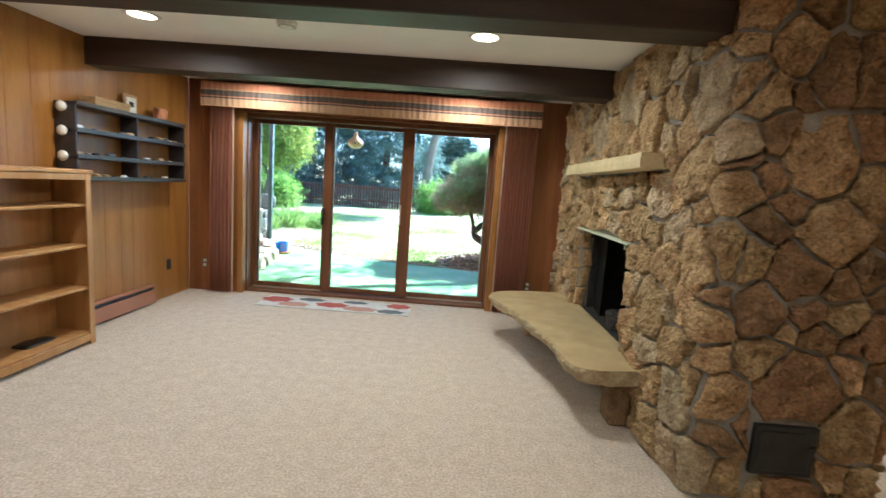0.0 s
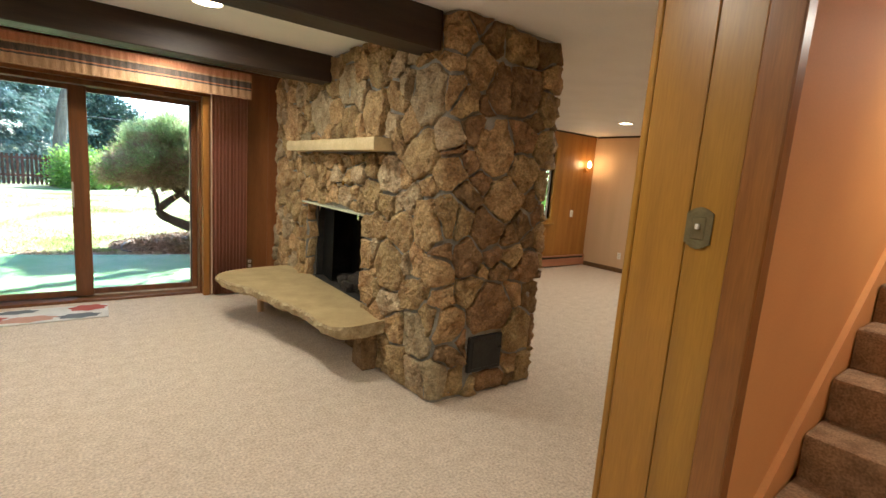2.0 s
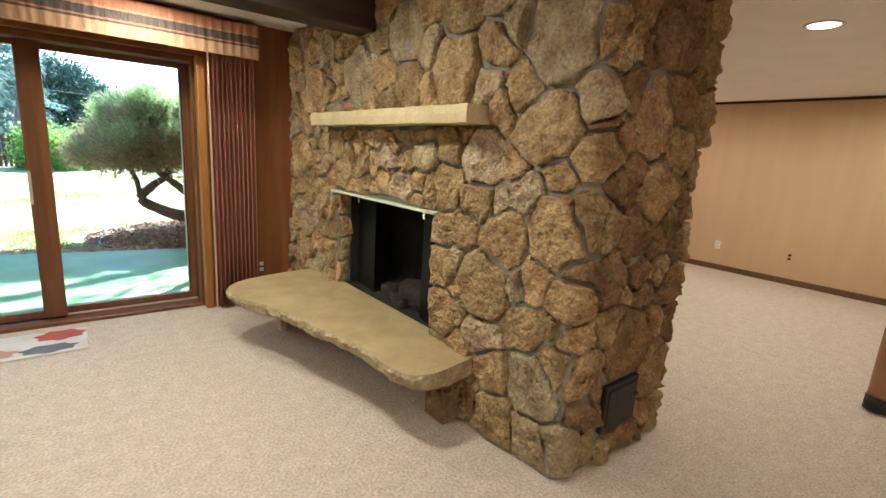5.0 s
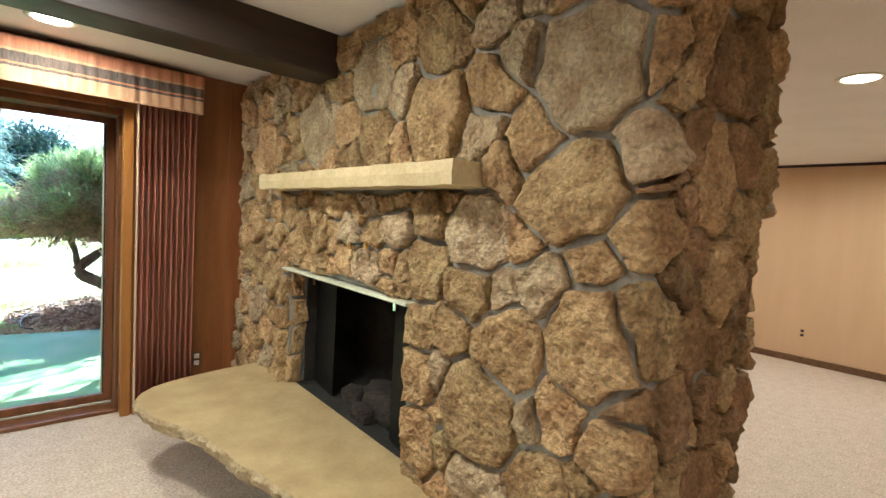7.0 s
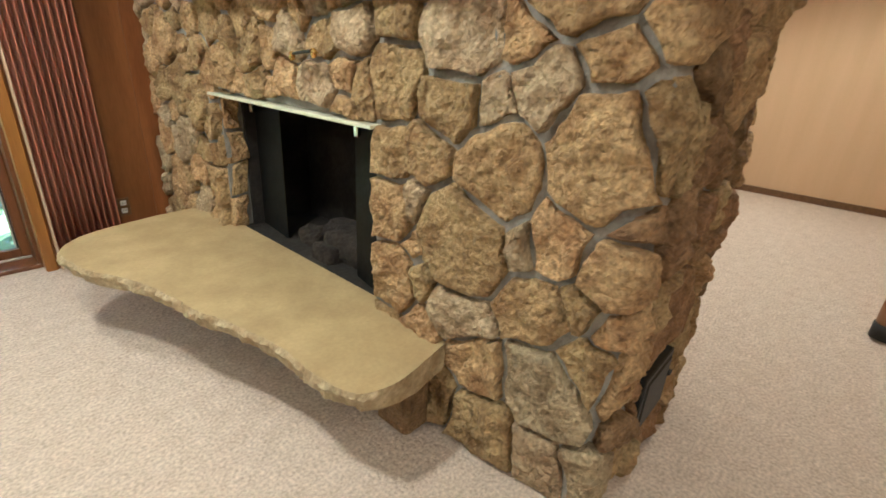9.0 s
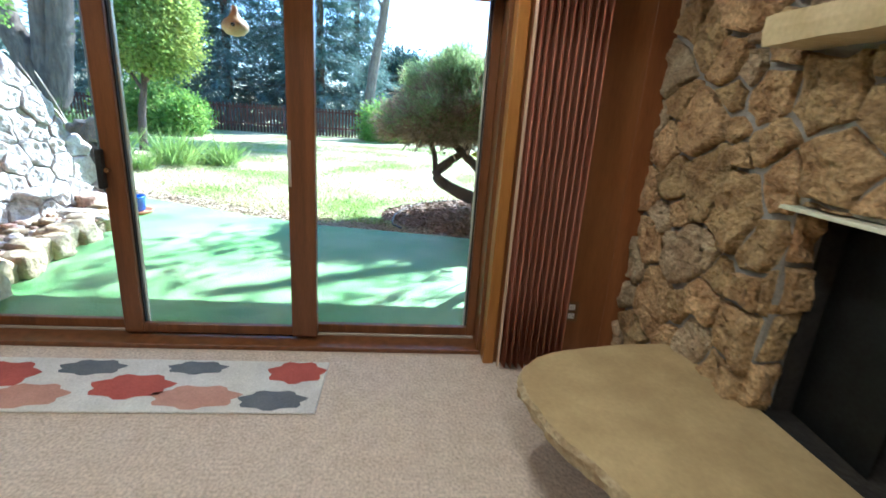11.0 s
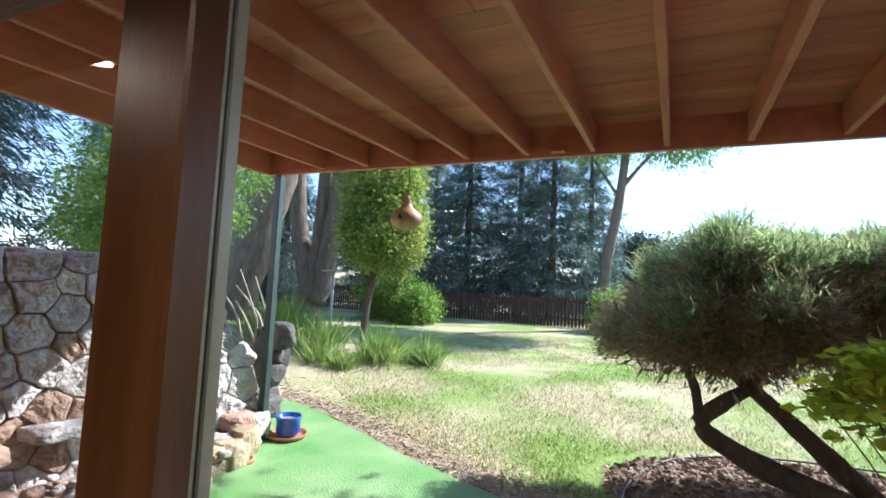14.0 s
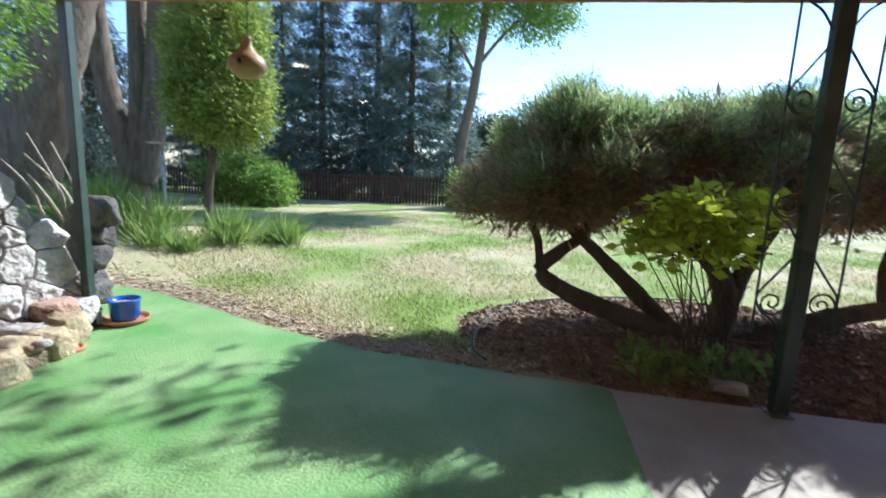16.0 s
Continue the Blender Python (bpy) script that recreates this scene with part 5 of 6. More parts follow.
# wall's far face turning away past the post; shade is in the rock colour
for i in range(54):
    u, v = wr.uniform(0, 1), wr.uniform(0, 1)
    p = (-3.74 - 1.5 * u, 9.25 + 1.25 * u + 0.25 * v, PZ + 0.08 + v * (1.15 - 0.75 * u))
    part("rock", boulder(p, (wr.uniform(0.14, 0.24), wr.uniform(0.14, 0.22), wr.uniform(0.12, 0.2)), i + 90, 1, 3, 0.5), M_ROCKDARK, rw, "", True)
for i, (x, y, z, a, b, c_) in enumerate(((-3.62, 8.72, 0.12, 0.26, 0.2, 0.11), (-3.72, 8.25, 0.30, 0.20, 0.36, 0.06), (-3.85, 7.5, 0.34, 0.22, 0.42, 0.07), (-3.9, 6.8, 0.30, 0.26, 0.36, 0.10), (-3.55, 8.95, 0.05, 0.18, 0.14, 0.16), (-3.5, 8.45, -0.02, 0.2, 0.16, 0.13), (-3.95, 6.3, 0.5, 0.3, 0.3, 0.2), (-3.7, 6.25, 0.1, 0.3, 0.3, 0.25))):
    t = thing("ledge_rock", "flat grey ledge rock at the foot of the wall", "rock", "ledge rocks")
    part("body", boulder((x, y, z), (a, b, c_), i + 130, 1, 3, 0.45), M_ROCK if i % 3 else M_ROCKRED, t, "", True)
for i in range(11):
    s = i / 10
    x, y = -2.90 - 0.42 * s + (0.10 if i % 2 else 0), 6.2 + 2.45 * s
    t = thing("edging_rock", "tan rough edging rock beside the green patio", "rock", "edging rocks")
    part("body", boulder((x - 0.06, y, PZ + 0.09), (0.17, 0.17, wr.uniform(0.13, 0.19)), i + 170, 1, 3, 0.5), M_ROCKTAN, t, "", True)
structure("ground_pebble_bed", box(-3.95, -3.15, 5.9, 8.4, PZ - 0.02, PZ + 0.10), M_DIRT, "soil under the pebbles", "ground")
pr = random.Random(4)
for i in range(150):
    x, y = pr.uniform(-3.8, -3.12), pr.uniform(6.1, 8.35)
    s = pr.uniform(0.03, 0.07)
    t = thing("pebble", "rounded pale river pebble", "pebble", "river pebbles")
    part("body", boulder((x, y, PZ + 0.10 + s * 0.35 + pr.uniform(0, 0.04)), (s * 1.2, s, s * 0.6), i, 1, 2, 0.2), pr.choice((M_ROCK, M_ROCKTAN, M_ROCKRED)), t, "", True)

# blue pot and saucer, ring planter
pot = thing("flower_pot", "cobalt-blue glazed flower pot standing in a saucer", "pot", "", (-3.33, 9.2, PZ + 0.035))
part("body", lathe([(0.105, 0), (0.118, 0.02), (0.125, 0.16), (0.132, 0.165), (0.132, 0.185), (0.118, 0.185), (0.112, 0.15), (0.10, 0.14)], 32), M_POT, pot, "", True)
part("soil", lathe([(0.11, 0.13), (0.108, 0.145)], 24), M_DIRT, pot)
sau = thing("saucer", "wide terracotta saucer under the blue pot", "saucer", "", (-3.33, 9.2, PZ))
part("dish", lathe([(0.15, 0.0), (0.185, 0.012), (0.20, 0.045), (0.19, 0.047), (0.175, 0.022), (0.12, 0.018)], 32), M_TERRA, sau, "", True)
rp_ = thing("ring_planter", "small low planter ring set in the patio", "planter", "", (-3.22, 8.50, PZ))
part("ring", lathe([(0.11, 0.0), (0.115, 0.02), (0.10, 0.03), (0.085, 0.025), (0.08, 0.0)], 24), M_TERRA, rp_, "", True)
part("soil", lathe([(0.08, 0.002), (0.078, 0.012)], 20), M_DIRT, rp_)

# hanging gourd birdhouse
gd = thing("gourd_birdhouse", "dried gourd birdhouse hanging from the deck edge", "birdhouse", "", (-1.86, 8.80, 2.06))
part("gourd", lathe([(0.02, -0.08), (0.09, -0.06), (0.135, -0.015), (0.14, 0.03), (0.11, 0.075), (0.06, 0.11), (0.038, 0.15), (0.034, 0.19), (0.026, 0.22)], 28), M_GOURD, gd, "", True)
part("entrance_hole", lathe([(0.022, 0), (0.02, 0.004)], 16), M_BLACK, gd).matrix_basis = pose(0.02, -0.138, 0.02, 90, 0, 0)
part("hanger", tube([(0, 0, 0.22), (0.01, 0, 0.35), (0, 0, 0.54)], 0.004, 6), M_WIRE, gd)

# ---- mulch bed ----
bm = bmesh.new()
rings = []
MC = (2.35, 9.98)
for i in range(9):
    s = i / 8
    row = []
    for j in range(48):
        a = 2 * math.pi * j / 48
        x, y = MC[0] + 2.75 * s * math.cos(a), MC[1] + 1.42 * s * math.sin(a)
        y = max(y, 8.76 - 0.13 * (x - 0.5) if x > 0 else 8.9)
        row.append(bm.verts.new((x, y, -0.175 + 0.19 * (1 - s ** 3) + 0.02 * noise.noise(Vector((x * 3, y * 3, 0))))))
    rings.append(row)
for a, b in zip(rings, rings[1:]):
    for j in range(48):
        bm.faces.new((a[j], b[j], b[(j + 1) % 48], a[(j + 1) % 48]))
bmesh.ops.remove_doubles(bm, verts=bm.verts[:], dist=0.0005)
bmesh.ops.recalc_face_normals(bm, faces=bm.faces[:])
structure("ground_mulch", bm, M_MULCH, "mound of brown wood-chip mulch under the juniper", "mulch", True)
rng = np.random.default_rng(7)
n = 12000
a, s = rng.uniform(0, 2 * np.pi, n), np.sqrt(rng.uniform(0, 1, n))
cx_, cy_ = MC[0] + 2.7 * s * np.cos(a), MC[1] + 1.4 * s * np.sin(a)
cy_ = np.maximum(cy_, 8.78 - 0.13 * (cx_ - 0.5))
P = np.stack([cx_, cy_, -0.165 + 0.19 * (1 - s ** 3) + rng.uniform(0, 0.012, n)], 1)
D = rng.normal(size=(n, 3)) * (1, 1, 0.25)
tagged(quads("mulch_chips", leaf_quads(P, D, 0.06, 0.03, rng, 0.6), M_CHIP), "scattered wood chips and dry leaves", "mulch", "", "stuff")
n = 5200
t_ = rng.uniform(0, 1, n)
spine = np.array([tuple(p) for p in edge_line])
at = np.stack([np.interp(t_ * (len(spine) - 1), np.arange(len(spine)), spine[:, q]) for q in (0, 1)], 1)
off = np.abs(rng.normal(size=n)) * 0.28
P = np.stack([at[:, 0] + off * 0.45, at[:, 1] + off * 0.9, np.zeros(n)], 1)
P[:, 2] = [ground_height(a, b) + 0.024 for a, b in P[:, :2]]
tagged(quads("straw_bits", leaf_quads(P, rng.normal(size=(n, 3)) * (1, 1, 0.2), 0.06, 0.012, rng, 0.6), M_STRAW), "dry straw and leaf bits on the bare soil", "straw", "", "stuff")
hose = thing("garden_hose", "thin dark hose curving round the mulch bed", "hose")
part("hose", tube(smooth_path([(0.0, 8.96, -0.10), (-0.12, 9.3, -0.11), (-0.02, 10.0, -0.10), (0.4, 10.7, -0.09), (1.3, 11.2, -0.09), (2.6, 11.4, -0.09)], 8), 0.011, 6), M_HOSE, hose, "", True)


# ---- plants ----
def limb(pts, r0, r1, wobble=0.25, bm=None, n=9, per=6):
    path = smooth_path(pts, per)
    m = len(path) - 1
    return tube(path, [r0 + (r1 - r0) * i / m for i in range(m + 1)], n, bm, wobble)


jun = thing("juniper_tree", "sprawling cloud-pruned juniper with twisted bare trunks", "tree")
TRUNK_LINES = (
    ([(1.95, 9.62, -0.1), (1.35, 9.64, 0.10), (0.82, 9.74, 0.26), (0.47, 9.80, 0.47), (0.62, 9.84, 0.66), (0.85, 9.9, 0.85), (1.0, 10.0, 1.25)], 0.11, 0.035),
    ([(0.47, 9.80, 0.46), (0.43, 9.83, 0.75), (0.36, 9.85, 1.0), (0.45, 10.0, 1.4)], 0.045, 0.025),
    ([(1.75, 9.6, -0.05), (1.3, 9.76, 0.38), (0.98, 9.86, 0.68), (0.70, 9.92, 0.95), (0.6, 10.1, 1.4)], 0.085, 0.035),
    ([(2.05, 9.7, -0.1), (2.12, 9.75, 0.35), (2.0, 9.85, 0.65), (1.7, 9.95, 0.95), (1.5, 10.2, 1.5)], 0.13, 0.05),
    ([(2.1, 9.7, 0.2), (2.3, 9.85, 0.6), (2.6, 10.0, 1.1), (2.7, 10.2, 1.6)], 0.09, 0.04),
    ([(2.2, 9.65, -0.08), (2.9, 9.75, 0.18), (3.7, 9.85, 0.36), (4.6, 10.0, 0.55), (5.0, 10.2, 1.2)], 0.11, 0.04),
    ([(3.5, 9.82, 0.32), (3.5, 9.9, 0.7), (3.8, 10.1, 1.2)], 0.06, 0.03),
)
for pts, r0, r1 in TRUNK_LINES:
    part("trunk", limb(pts, r0, r1), M_BARK, jun, "", True)


def shell_points(n, rng, centre, radii, low=-1.0, lump=0.22, seed=0, thick=0.25):
    """Points in the outer shell of a lumpy ellipsoid, and the way out at each."""
    d = unit(rng.normal(size=(n * 3, 3)))
    d = d[d[:, 2] > low][:n]
    k = np.array([1 + lump * noise.noise(Vector(v) * 2.6 + Vector((seed, 0, 0))) + 0.5 * lump * noise.noise(Vector(v) * 6.5 + Vector((0, seed, 0))) for v in d])
    k = k * (1 - thick * rng.uniform(0, 1, len(d)) ** 2)
    return np.asarray(centre) + d * k[:, None] * np.asarray(radii), d


def sprays(P, D, rng, per, spread, length, width, droop=0.0, up=0.0):
    """A tuft of leaves at each point: leaves start near it and fan outwards."""
    n = len(P)
    C = np.repeat(P, per, 0) + rng.normal(size=(n * per, 3)) * spread
    W = np.repeat(D, per, 0) + rng.normal(size=(n * per, 3)) * 0.55 + (0, 0, up - droop)
    return leaf_quads(C, W, length, width, rng, 0.45)


rng = np.random.default_rng(21)
for i, (c_, r_, cnt) in enumerate((((1.15, 10.2, 1.42), (1.2, 0.75, 0.60), 520), ((2.5, 10.3, 1.48), (1.3, 0.8, 0.62), 560), ((4.1, 10.4, 1.45), (1.5, 0.9, 0.66), 540), ((0.55, 10.05, 1.25), (0.62, 0.6, 0.45), 300))):
    P, D = shell_points(cnt, rng, c_, r_, -0.75, 0.2, i * 3.1)
    heads, ways = shell_points(18, rng, c_, r_, -0.5, 0.2, i * 3.1, 0.0)
    for hd in heads:
        p_, d_ = shell_points(26, rng, hd, (rng.uniform(0.18, 0.34), rng.uniform(0.18, 0.3), rng.uniform(0.12, 0.22)), -0.4, 0.3, i + 0.7)
        P, D = np.concatenate([P, p_]), np.concatenate([D, d_])
    dry = (P[:, 2] < c_[2] + 0.04 - 0.12 * (P[:, 0] - c_[0]) + 0.16 * rng.normal(size=len(P))) | (rng.uniform(size=len(P)) < 0.12)
    g, b = ~dry, dry
    quads("foliage", sprays(P[g], D[g] * (1, 1, 0.8), rng, 105, 0.06, 0.075, 0.0085, 0, 0.45), M_JUNIPER, jun)
    quads("dry_foliage", sprays(P[b], D[b] * (1, 1, 0.5), rng, 80, 0.065, 0.075, 0.008, 0.2), M_JUNIPERDRY, jun, "dry brown inner twigs")
    Q = np.asarray(c_) + (P - np.asarray(c_)) * 0.72
    quads("inner_foliage", sprays(Q, D, rng, 14, 0.09, 0.12, 0.03), M_JUNIPERDRY, jun, "dry brown inner twigs")
    T = P[(D[:, 2] > 0.45)]
    quads("shoot", leaf_quads(np.repeat(T, 3, 0) + rng.normal(size=(len(T) * 3, 3)) * 0.05, np.tile((-0.45, 0.0, 0.75), (len(T) * 3, 1)) + rng.normal(size=(len(T) * 3, 3)) * 0.25, 0.17, 0.012, rng), M_JUNIPER, jun)

sh = thing("shrub", "airy shrub with bright lime-green leaves on thin stems", "shrub")
rs = random.Random(12)
leafP, leafD = [], []
for i in range(20):
    bx, by = 1.62 + rs.uniform(-0.22, 0.25), 9.02 + rs.uniform(-0.12, 0.12)
    tx, ty, tz = 1.46 + rs.uniform(-0.58, 0.55), 8.98 + rs.uniform(-0.25, 0.2), rs.uniform(0.98, 1.38)
    pts = smooth_path([(bx, by, -0.12), (bx * 0.7 + tx * 0.3, by, 0.4), (tx, ty, tz)], 6)
    part("stem", tube(pts, [0.008 - 0.0004 * q for q in range(len(pts))], 5), M_BARK, sh)
    for q in range(70):
        t = rs.uniform(0.88, 1.0)
        p = pts[min(int(t * (len(pts) - 1)), len(pts) - 1)]
        leafP.append((p.x + rs.gauss(0, 0.07), p.y + rs.gauss(0, 0.07), p.z + rs.gauss(0, 0.05)))
        leafD.append((rs.gauss(0, 1), rs.gauss(0, 1), rs.gauss(0.1, 0.35)))
quads("leaves", leaf_quads(np.array(leafP), np.array(leafD), 0.10, 0.06, rng), M_LEAFYEL, sh)
P = np.stack([rng.uniform(1.0, 2.0, 240), rng.uniform(8.72, 9.05, 240), rng.uniform(-0.08, 0.12, 240)], 1)
tagged(quads("ground_leaves", leaf_quads(P, rng.normal(size=(240, 3)) + (0, 0, 0.3), 0.12, 0.05, rng), M_LILY), "low leafy plants at the foot of the shrub", "plant", "", "stuff")
cv = thing("canvas_scrap", "pale crumpled cloth lying beside the post", "cloth")
part("cloth", boulder((1.72, 8.72, -0.06), (0.16, 0.06, 0.05), 33, 1, 3, 0.8), M_CLOTH, cv, "", True)


def blades(name, P, h, w, material, label, cat, rng, lean_=0.35):
    D = rng.normal(size=P.shape) * (lean_, lean_, 0) + (0, 0, 1)
    return tagged(quads(name, leaf_quads(P, D, h, w, rng, 0.5), material), label, cat, "", "stuff")


n = 190000
X = rng.uniform(-5.5, 9, n)
Y = 9.0 + 12 * rng.uniform(0, 1, n) ** 1.7
keep = (Y > 9.25 - 0.62 * (X + 1.2) * (X < -1.0)) & ~((np.abs((X - MC[0]) / 2.8) ** 2 + np.abs((Y - MC[1]) / 1.45) ** 2) < 1)
patch = np.array([noise.noise(Vector((x * 0.7, y * 0.7, 3))) for x, y in zip(X, Y)])
keep &= (patch + rng.normal(size=n) * 0.2 > -0.18)
X, Y = X[keep], Y[keep]
Z = np.array([ground_height(x, y) for x, y in zip(X, Y)])
blades("grass_blades", np.stack([X, Y, Z - 0.005], 1), 0.055, 0.009, M_GRASS, "short uneven lawn grass", "grass", rng, 0.6)

# planting bed with strappy clumps
for i, (x, y, r, h, cnt) in enumerate(((-4.5, 12.9, 0.55, 0.75, 420), (-3.9, 13.6, 0.5, 0.65, 380), (-5.7, 12.6, 0.6, 0.8, 420), (-6.6, 12.2, 0.6, 0.75, 380), (-5.2, 12.0, 0.4, 0.45, 240), (-4.7, 12.0, 0.35, 0.4, 200), (-7.3, 13.4, 0.6, 0.8, 350), (-5.6, 11.2, 0.3, 0.4, 160))):
    t = thing("daylily_clump", "arching green strappy-leaved clump in the planting bed", "plant", "strappy plants", (0, 0, 0))
    P = np.stack([x + rng.normal(size=cnt) * r * 0.3, y + rng.normal(size=cnt) * r * 0.3, np.full(cnt, ground_height(x, y) - 0.03)], 1)
    D = np.stack([rng.normal(size=cnt) * 0.7, rng.normal(size=cnt) * 0.7, np.ones(cnt)], 1)
    quads("leaves", leaf_quads(P, D, h * 0.85, 0.02, rng, 0.5), M_LILY, t)


def leaf_tree(name, label, base, trunk, crown, material, bark, leaf=0.14, seed=0, group="", per=26, dens=1.0, low=-1.0):
    """A tree: limbs as point lists with radii, crown as ellipsoids (centre, radii, tufts)."""
    t = thing(name, label, "tree", group)
    for pts, r0, r1 in trunk:
        part("trunk", limb([(base[0] + a, base[1] + b, base[2] + c) for a, b, c in pts], r0, r1, 0.2, None, 10), bark, t, "", True)
    g = np.random.default_rng(seed)
    for c, r, cnt in crown:
        P, D = shell_points(int(cnt * dens), g, (base[0] + c[0], base[1] + c[1], base[2] + c[2]), r, low, 0.35, seed, 0.75)
        quads("crown", sprays(P, D, g, per, leaf * 1.6, leaf, leaf * 0.55, 0.1), material, t)
    return t


leaf_tree("cedar_tree", "clipped green cedar with a bare lower trunk", (-5.77, 14.25, 0.0), (([(0, 0, -0.1), (0.05, 0, 0.9), (0.18, 0, 1.8), (0.25, 0, 4.5)], 0.10, 0.04), ([(0.12, 0, 1.4), (0.5, 0.1, 2.1)], 0.04, 0.02), ([(0.1, 0, 1.4), (-0.4, 0.1, 2.2)], 0.04, 0.02)),
          (((0.36, 0, 2.62), (0.84, 0.84, 0.92), 850), ((0.34, 0, 3.7), (0.82, 0.82, 1.1), 760), ((0.3, 0, 4.9), (0.62, 0.62, 1.0), 400)), M_CEDAR, M_BARK, 0.075, 5, "", 40)
leaf_tree("big_tree", "old leaning grey-barked tree behind the rock wall", (-8.9, 13.6, 0.5), (([(-0.5, 0, -0.2), (0.2, 0, 1.6), (0.9, 0, 3.4), (1.5, 0.2, 6.0), (1.7, 0.3, 9)], 0.62, 0.32), ([(1.2, 0, 4.6), (0.2, 0.4, 6.5), (-1.5, 0.5, 8.5)], 0.28, 0.1)),
          (((0.5, 1.0, 9.0), (4.0, 3.0, 2.4), 900), ((-3.0, 1.5, 6.5), (2.5, 2.5, 1.6), 420)), M_LEAF, M_BARKGREY, 0.16, 6)
leaf_tree("multi_stem_tree", "several-stemmed dark trunk tree behind the bed", (-9.6, 17.0, 0.3), (([(0, 0, -0.3), (-0.15, 0, 1.3), (-0.7, 0, 3.5), (-1.1, 0, 9)], 0.40, 0.2), ([(0.1, 0, 0.6), (0.25, 0, 2.2), (0.35, 0.2, 9)], 0.36, 0.2), ([(0.2, 0, 0.5), (0.7, 0, 2.4), (1.3, 0, 9)], 0.38, 0.2)),
          (((0, 0, 9.0), (3.0, 3.0, 2.8), 700),), M_LEAFDARK, M_BARKGREY, 0.15, 7)
leaf_tree("wall_shrub", "light green leafy shrub growing above the rock wall", (-5.6, 8.6, 1.0), (([(0, 0, 0), (0.1, 0.2, 1.2), (0.3, 0.3, 2.6)], 0.05, 0.02), ([(0.5, 0.6, 0), (0.7, 0.8, 1.2), (0.9, 1.1, 2.4)], 0.04, 0.015)),
          (((0.1, 0.4, 1.45), (0.85, 0.75, 0.95), 380), ((0.35, 0.9, 2.0), (0.75, 0.75, 1.0), 330), ((-0.8, 0.6, 1.2), (0.6, 0.6, 0.8), 220)), M_LEAF, M_BARK, 0.055, 8, "", 34)
leaf_tree("ash_tree", "tall slender ash with an open light green crown", (-1.75, 25.0, -0.1), (([(0, 0, -0.2), (0.25, 0, 2.5), (0.75, 0, 5.5), (1.1, 0, 9), (1.3, 0, 13)], 0.26, 0.1), ([(0.8, 0, 5.8), (2.0, 0, 7.2), (3.2, 0, 8.0)], 0.09, 0.03), ([(0.7, 0, 5.4), (-0.4, 0, 7.2)], 0.08, 0.03)),
          (((1.2, 0, 10.5), (3.4, 2.6, 3.0), 620), ((2.9, 0, 7.8), (1.7, 1.5, 1.1), 230), ((0.0, 0, 8.0), (1.6, 1.4, 1.0), 200), ((3.5, 0, 9.2), (1.6, 1.5, 1.0), 160)), M_LEAF, M_BARKGREY, 0.12, 9, "", 34)
leaf_tree("distant_tree", "dark round distant tree beyond the lawn", (-0.9, 72.0, -0.2), (([(0, 0, 0), (0, 0, 3)], 0.4, 0.2),), (((0, 0, 5.2), (4.0, 3.0, 3.4), 900), ((3.5, 2, 4.0), (3.0, 3.0, 2.4), 500)), M_LEAFDARK, M_BARK, 0.4, 10)
for i, (x, y, r) in enumerate(((-0.9, 24.2, 0.9), (0.1, 25.4, 0.8), (-9.6, 22.0, 1.2), (-8.2, 21.5, 0.9), (1.6, 30, 1.4), (4, 36, 1.6))):
    leaf_tree("bush", "rounded pale green bush along the fence", (x, y, -0.1), (([(0, 0, -0.1), (0.05, 0, r)], 0.04, 0.02),), (((0, 0, r * 0.75), (r, r, r * 0.9), 360),), M_LEAF, M_BARK, 0.11, 30 + i, "bushes by the fence")


def spruce(x, y, h, r, seed):
    t = thing("spruce_tree", "tall dark blue-green spruce with drooping boughs", "tree", "spruces along the fence")
    part("trunk", cyl((x, y, -0.2), (x, y, h), 0.24, 0.03, 10), M_BARK, t, "", True)
    g = np.random.default_rng(seed)
    P, D = [], []
    z = 0.7
    while z < h:
        reach = r * (1 - z / h) ** 0.8
        k = int(9 + 5 * reach)
        for a in g.uniform(0, 2 * np.pi, k):
            L = reach * g.uniform(0.7, 1.12)
            m = int(6 + L * 7)
            s = g.uniform(0.12, 1, m)
            zz = z + 0.25 * s * L * 0.5 - 0.42 * (s * L) ** 1.5 * 0.5 + g.normal(size=m) * 0.05
            side = g.normal(size=m) * 0.13 * L * s
            P.append(np.stack([x + np.cos(a) * L * s - np.sin(a) * side, y + np.sin(a) * L * s + np.cos(a) * side, zz], 1))
            D.append(np.stack([np.full(m, np.cos(a)), np.full(m, np.sin(a)), np.full(m, -0.45)], 1))
        z += g.uniform(0.40, 0.62)
    P, D = np.concatenate(P), np.concatenate(D)
    quads("boughs", sprays(P, D, g, 6, 0.11, 0.26, 0.036, 0.25), M_SPRUCE, t)


for i, (x, y, h, r) in enumerate(((-11.5, 27.6, 13, 3.0), (-8.9, 26.4, 15, 3.0), (-6.4, 27.8, 16, 3.0), (-4.3, 26.2, 14, 2.7), (-2.7, 28.2, 12, 2.6), (-15, 26, 14, 3.2), (-19.5, 24, 13, 3.2), (-24, 21, 14, 3.4), (-14, 20.5, 9, 2.4), (-15.5, 15, 12, 3.0), (-13, 9.5, 11, 3.0))):
    spruce(x, y + (2.4 if y > 25 else 0), h, r, 50 + i)

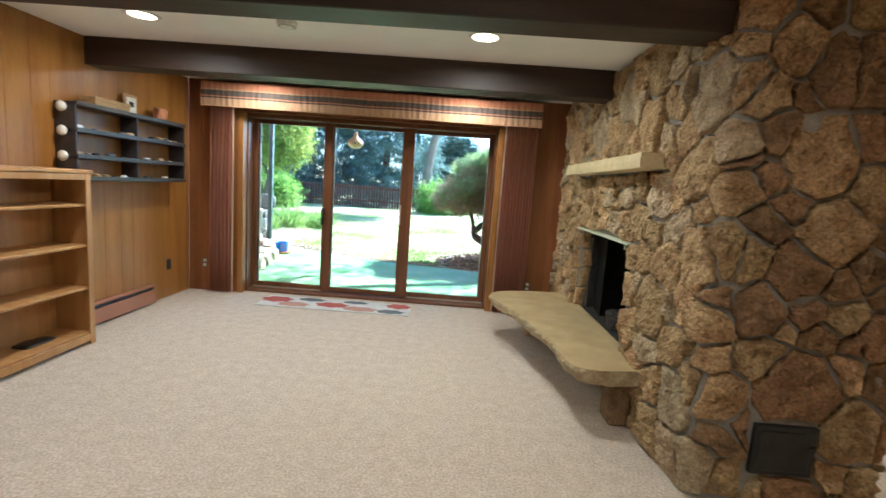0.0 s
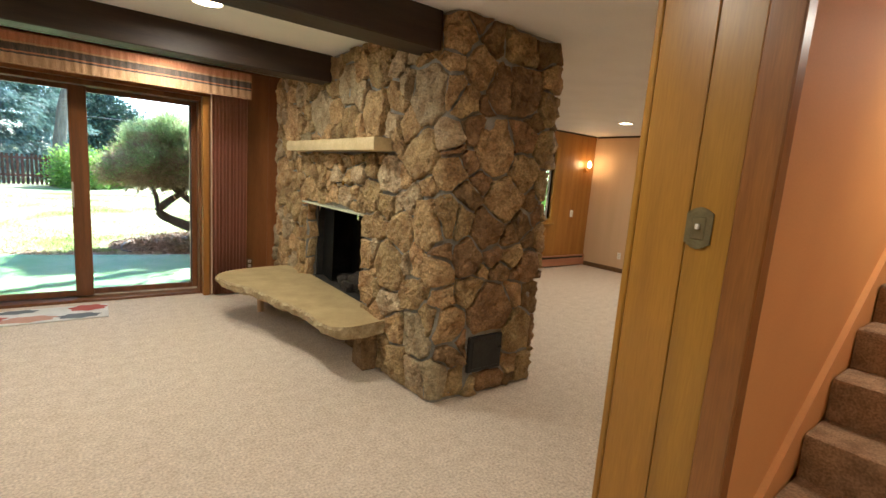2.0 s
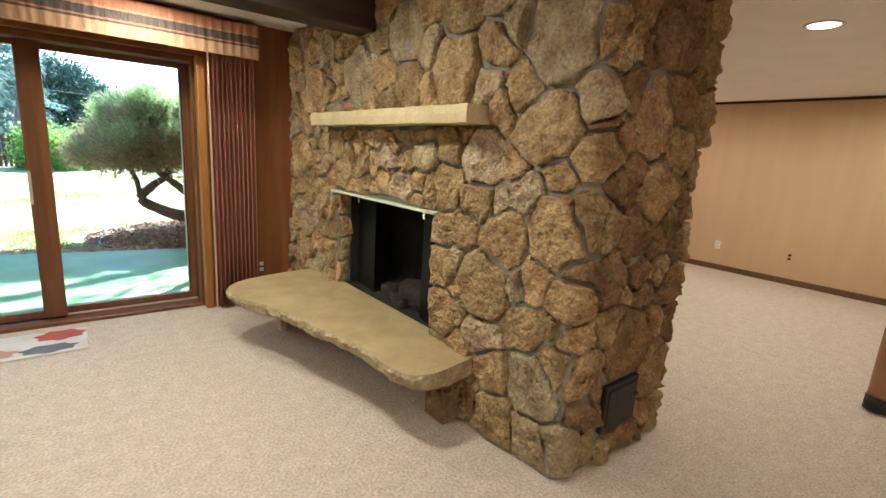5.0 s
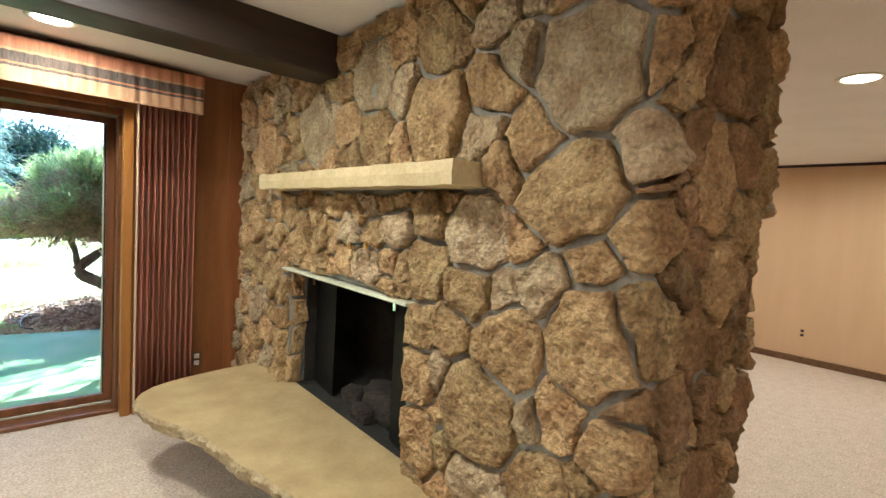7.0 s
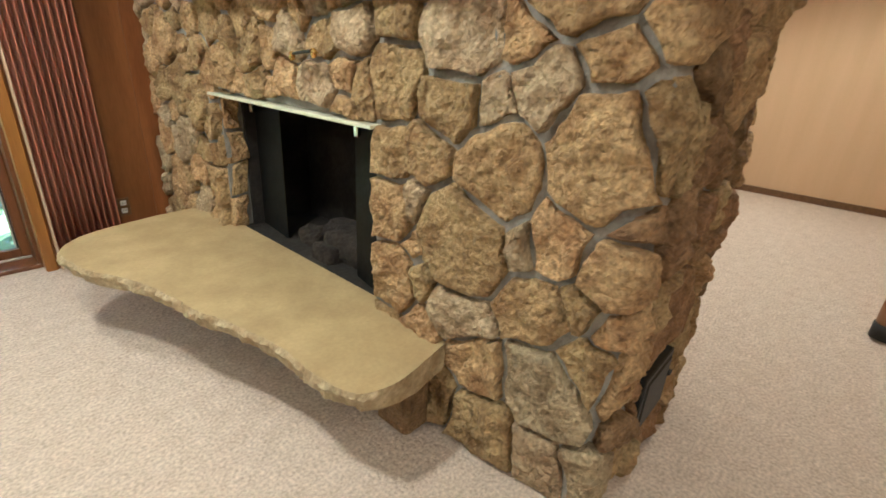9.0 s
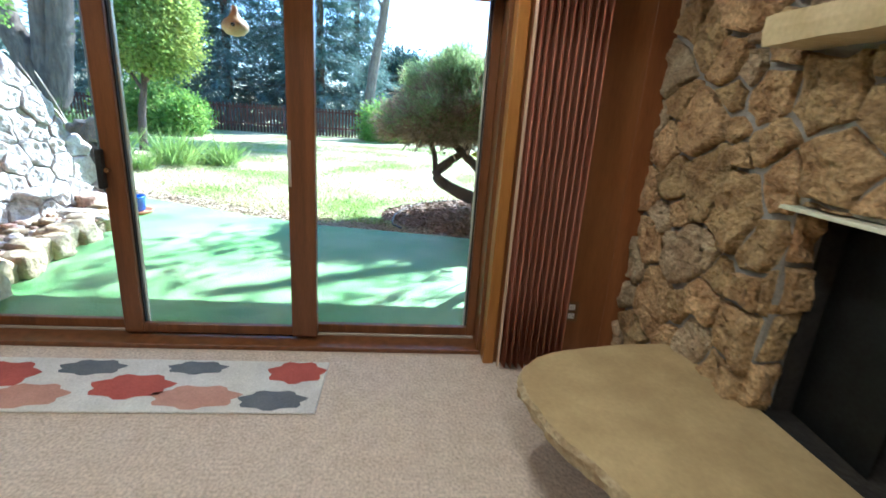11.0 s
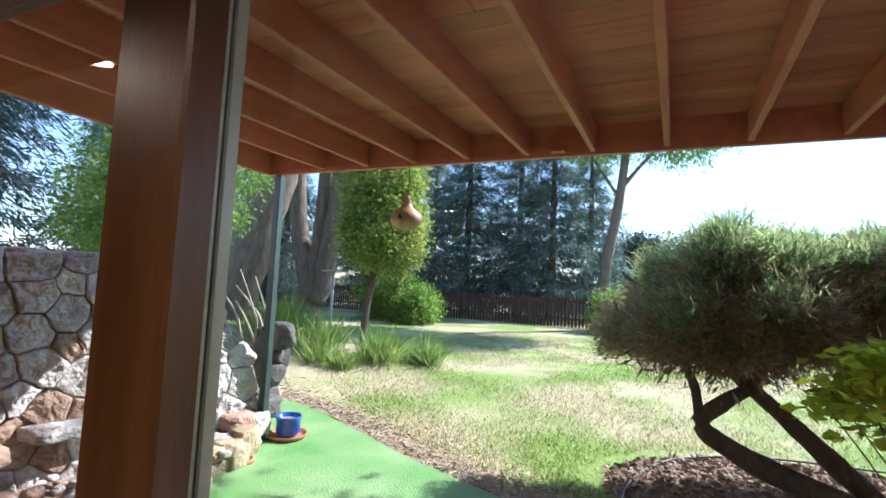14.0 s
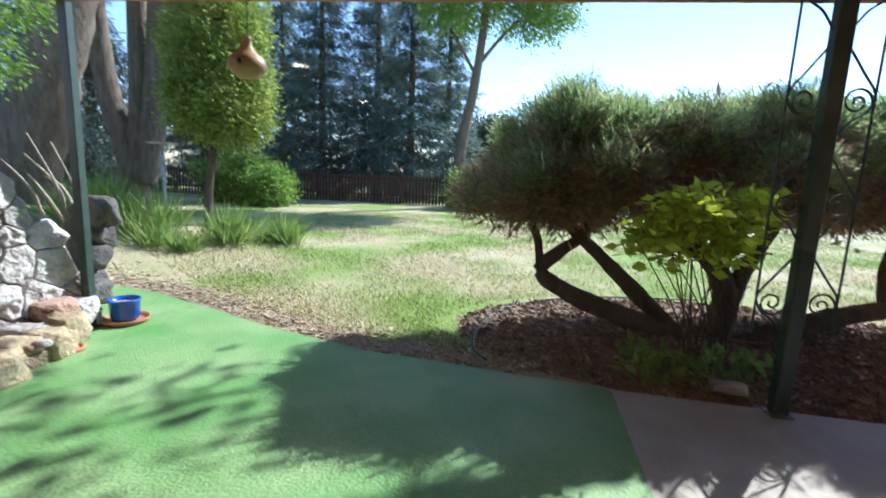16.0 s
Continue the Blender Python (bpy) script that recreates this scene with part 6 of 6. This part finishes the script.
fence = thing("picket_fence", "weathered reddish wooden fence below the spruces", "fence")
part("rail", box(-16.0, -0.4, 25.52, 25.57, 0.25, 0.34, 0.004), M_FENCE, fence)
part("rail", box(-16.0, -0.4, 25.52, 25.57, 0.95, 1.04, 0.004), M_FENCE, fence)
pk = mesh_of("picket", box(-0.046, 0.046, -0.01, 0.01, 0, 1.25, 0.004), M_FENCE)
fr = random.Random(2)
x = -16.0
while x < -0.4:
    ob = new("picket", pk)
    ob.parent = fence
    ob.matrix_basis = pose(x, 25.49, -0.1 + fr.uniform(-0.02, 0.02), 0, fr.uniform(-1, 1), 0)
    x += 0.145

feeder = thing("bird_feeder", "pale metal pole with a flat bird feeder tray", "bird feeder", "", (-5.9, 13.2, 0.1))
part("pole", cyl((0, 0, -0.1), (0, 0, 1.55), 0.03), M_PALESTEEL, feeder, "", True)
part("tray", box(-0.2, 0.2, -0.15, 0.15, 1.55, 1.59, 0.006), M_DEADWOOD, feeder)
dead = thing("dead_branches", "bleached leaning dead branches at the wall end", "branch")
rs = random.Random(9)
for i in range(6):
    x, y = -4.12 - rs.uniform(0, 0.35), 9.75 + rs.uniform(0, 0.4)
    part("branch", limb([(x, y, -0.1), (x - 0.2 + rs.uniform(-0.1, 0.1), y, 0.5), (x - 0.4 + rs.uniform(-0.12, 0.12), y, 1.0), (x - 0.55 + rs.uniform(-0.15, 0.15), y, 1.3 + rs.uniform(-0.2, 0.35))], 0.028, 0.007, 0.6), M_DEADWOOD, dead, "", True)

leaf_tree("shade_tree", "tall open tree that dapples the patio", (9.2, 15.2, -0.1), (([(0, 0, -0.2), (0, 0, 3), (-0.6, -0.4, 5.5), (-4.6, -1.0, 8.3)], 0.3, 0.08), ([(-0.3, -0.2, 4.5), (-1.0, -2.0, 7.0)], 0.12, 0.04)),
          (((-5.1, -1.1, 8.0), (2.3, 2.0, 1.3), 64), ((-1.6, -2.2, 7.6), (1.7, 1.4, 1.2), 24)), M_LEAF, M_BARKGREY, 0.16, 77, "", 20)

leaf_tree("window_shrub", "tall leafy shrub outside the small window", (8.6, 9.4, -0.1), (([(0, 0, -0.1), (0.1, 0, 1.5), (0, 0.2, 3.0)], 0.06, 0.02),), (((0, 0, 1.6), (1.5, 1.2, 1.6), 520), ((0.3, 0.2, 3.4), (1.2, 1.1, 1.0), 300)), M_LEAF, M_BARK, 0.10, 41, "", 24)

wires = thing("overhead_cables", "two thin dark overhead power cables", "cable")
for z in (6.0, 3.9):
    part("cable", tube(smooth_path([(-14, 44, z + 0.3), (6, 44, z), (30, 44, z + 0.2)], 10), 0.03, 5), M_WIRE, wires)
for x in (-14.0, 30.0):
    part("utility_pole", cyl((x, 44.1, -0.3), (x, 44.1, 7.0), 0.14, 0.10, 12), M_BARKGREY, wires, "grey wooden utility pole", True)
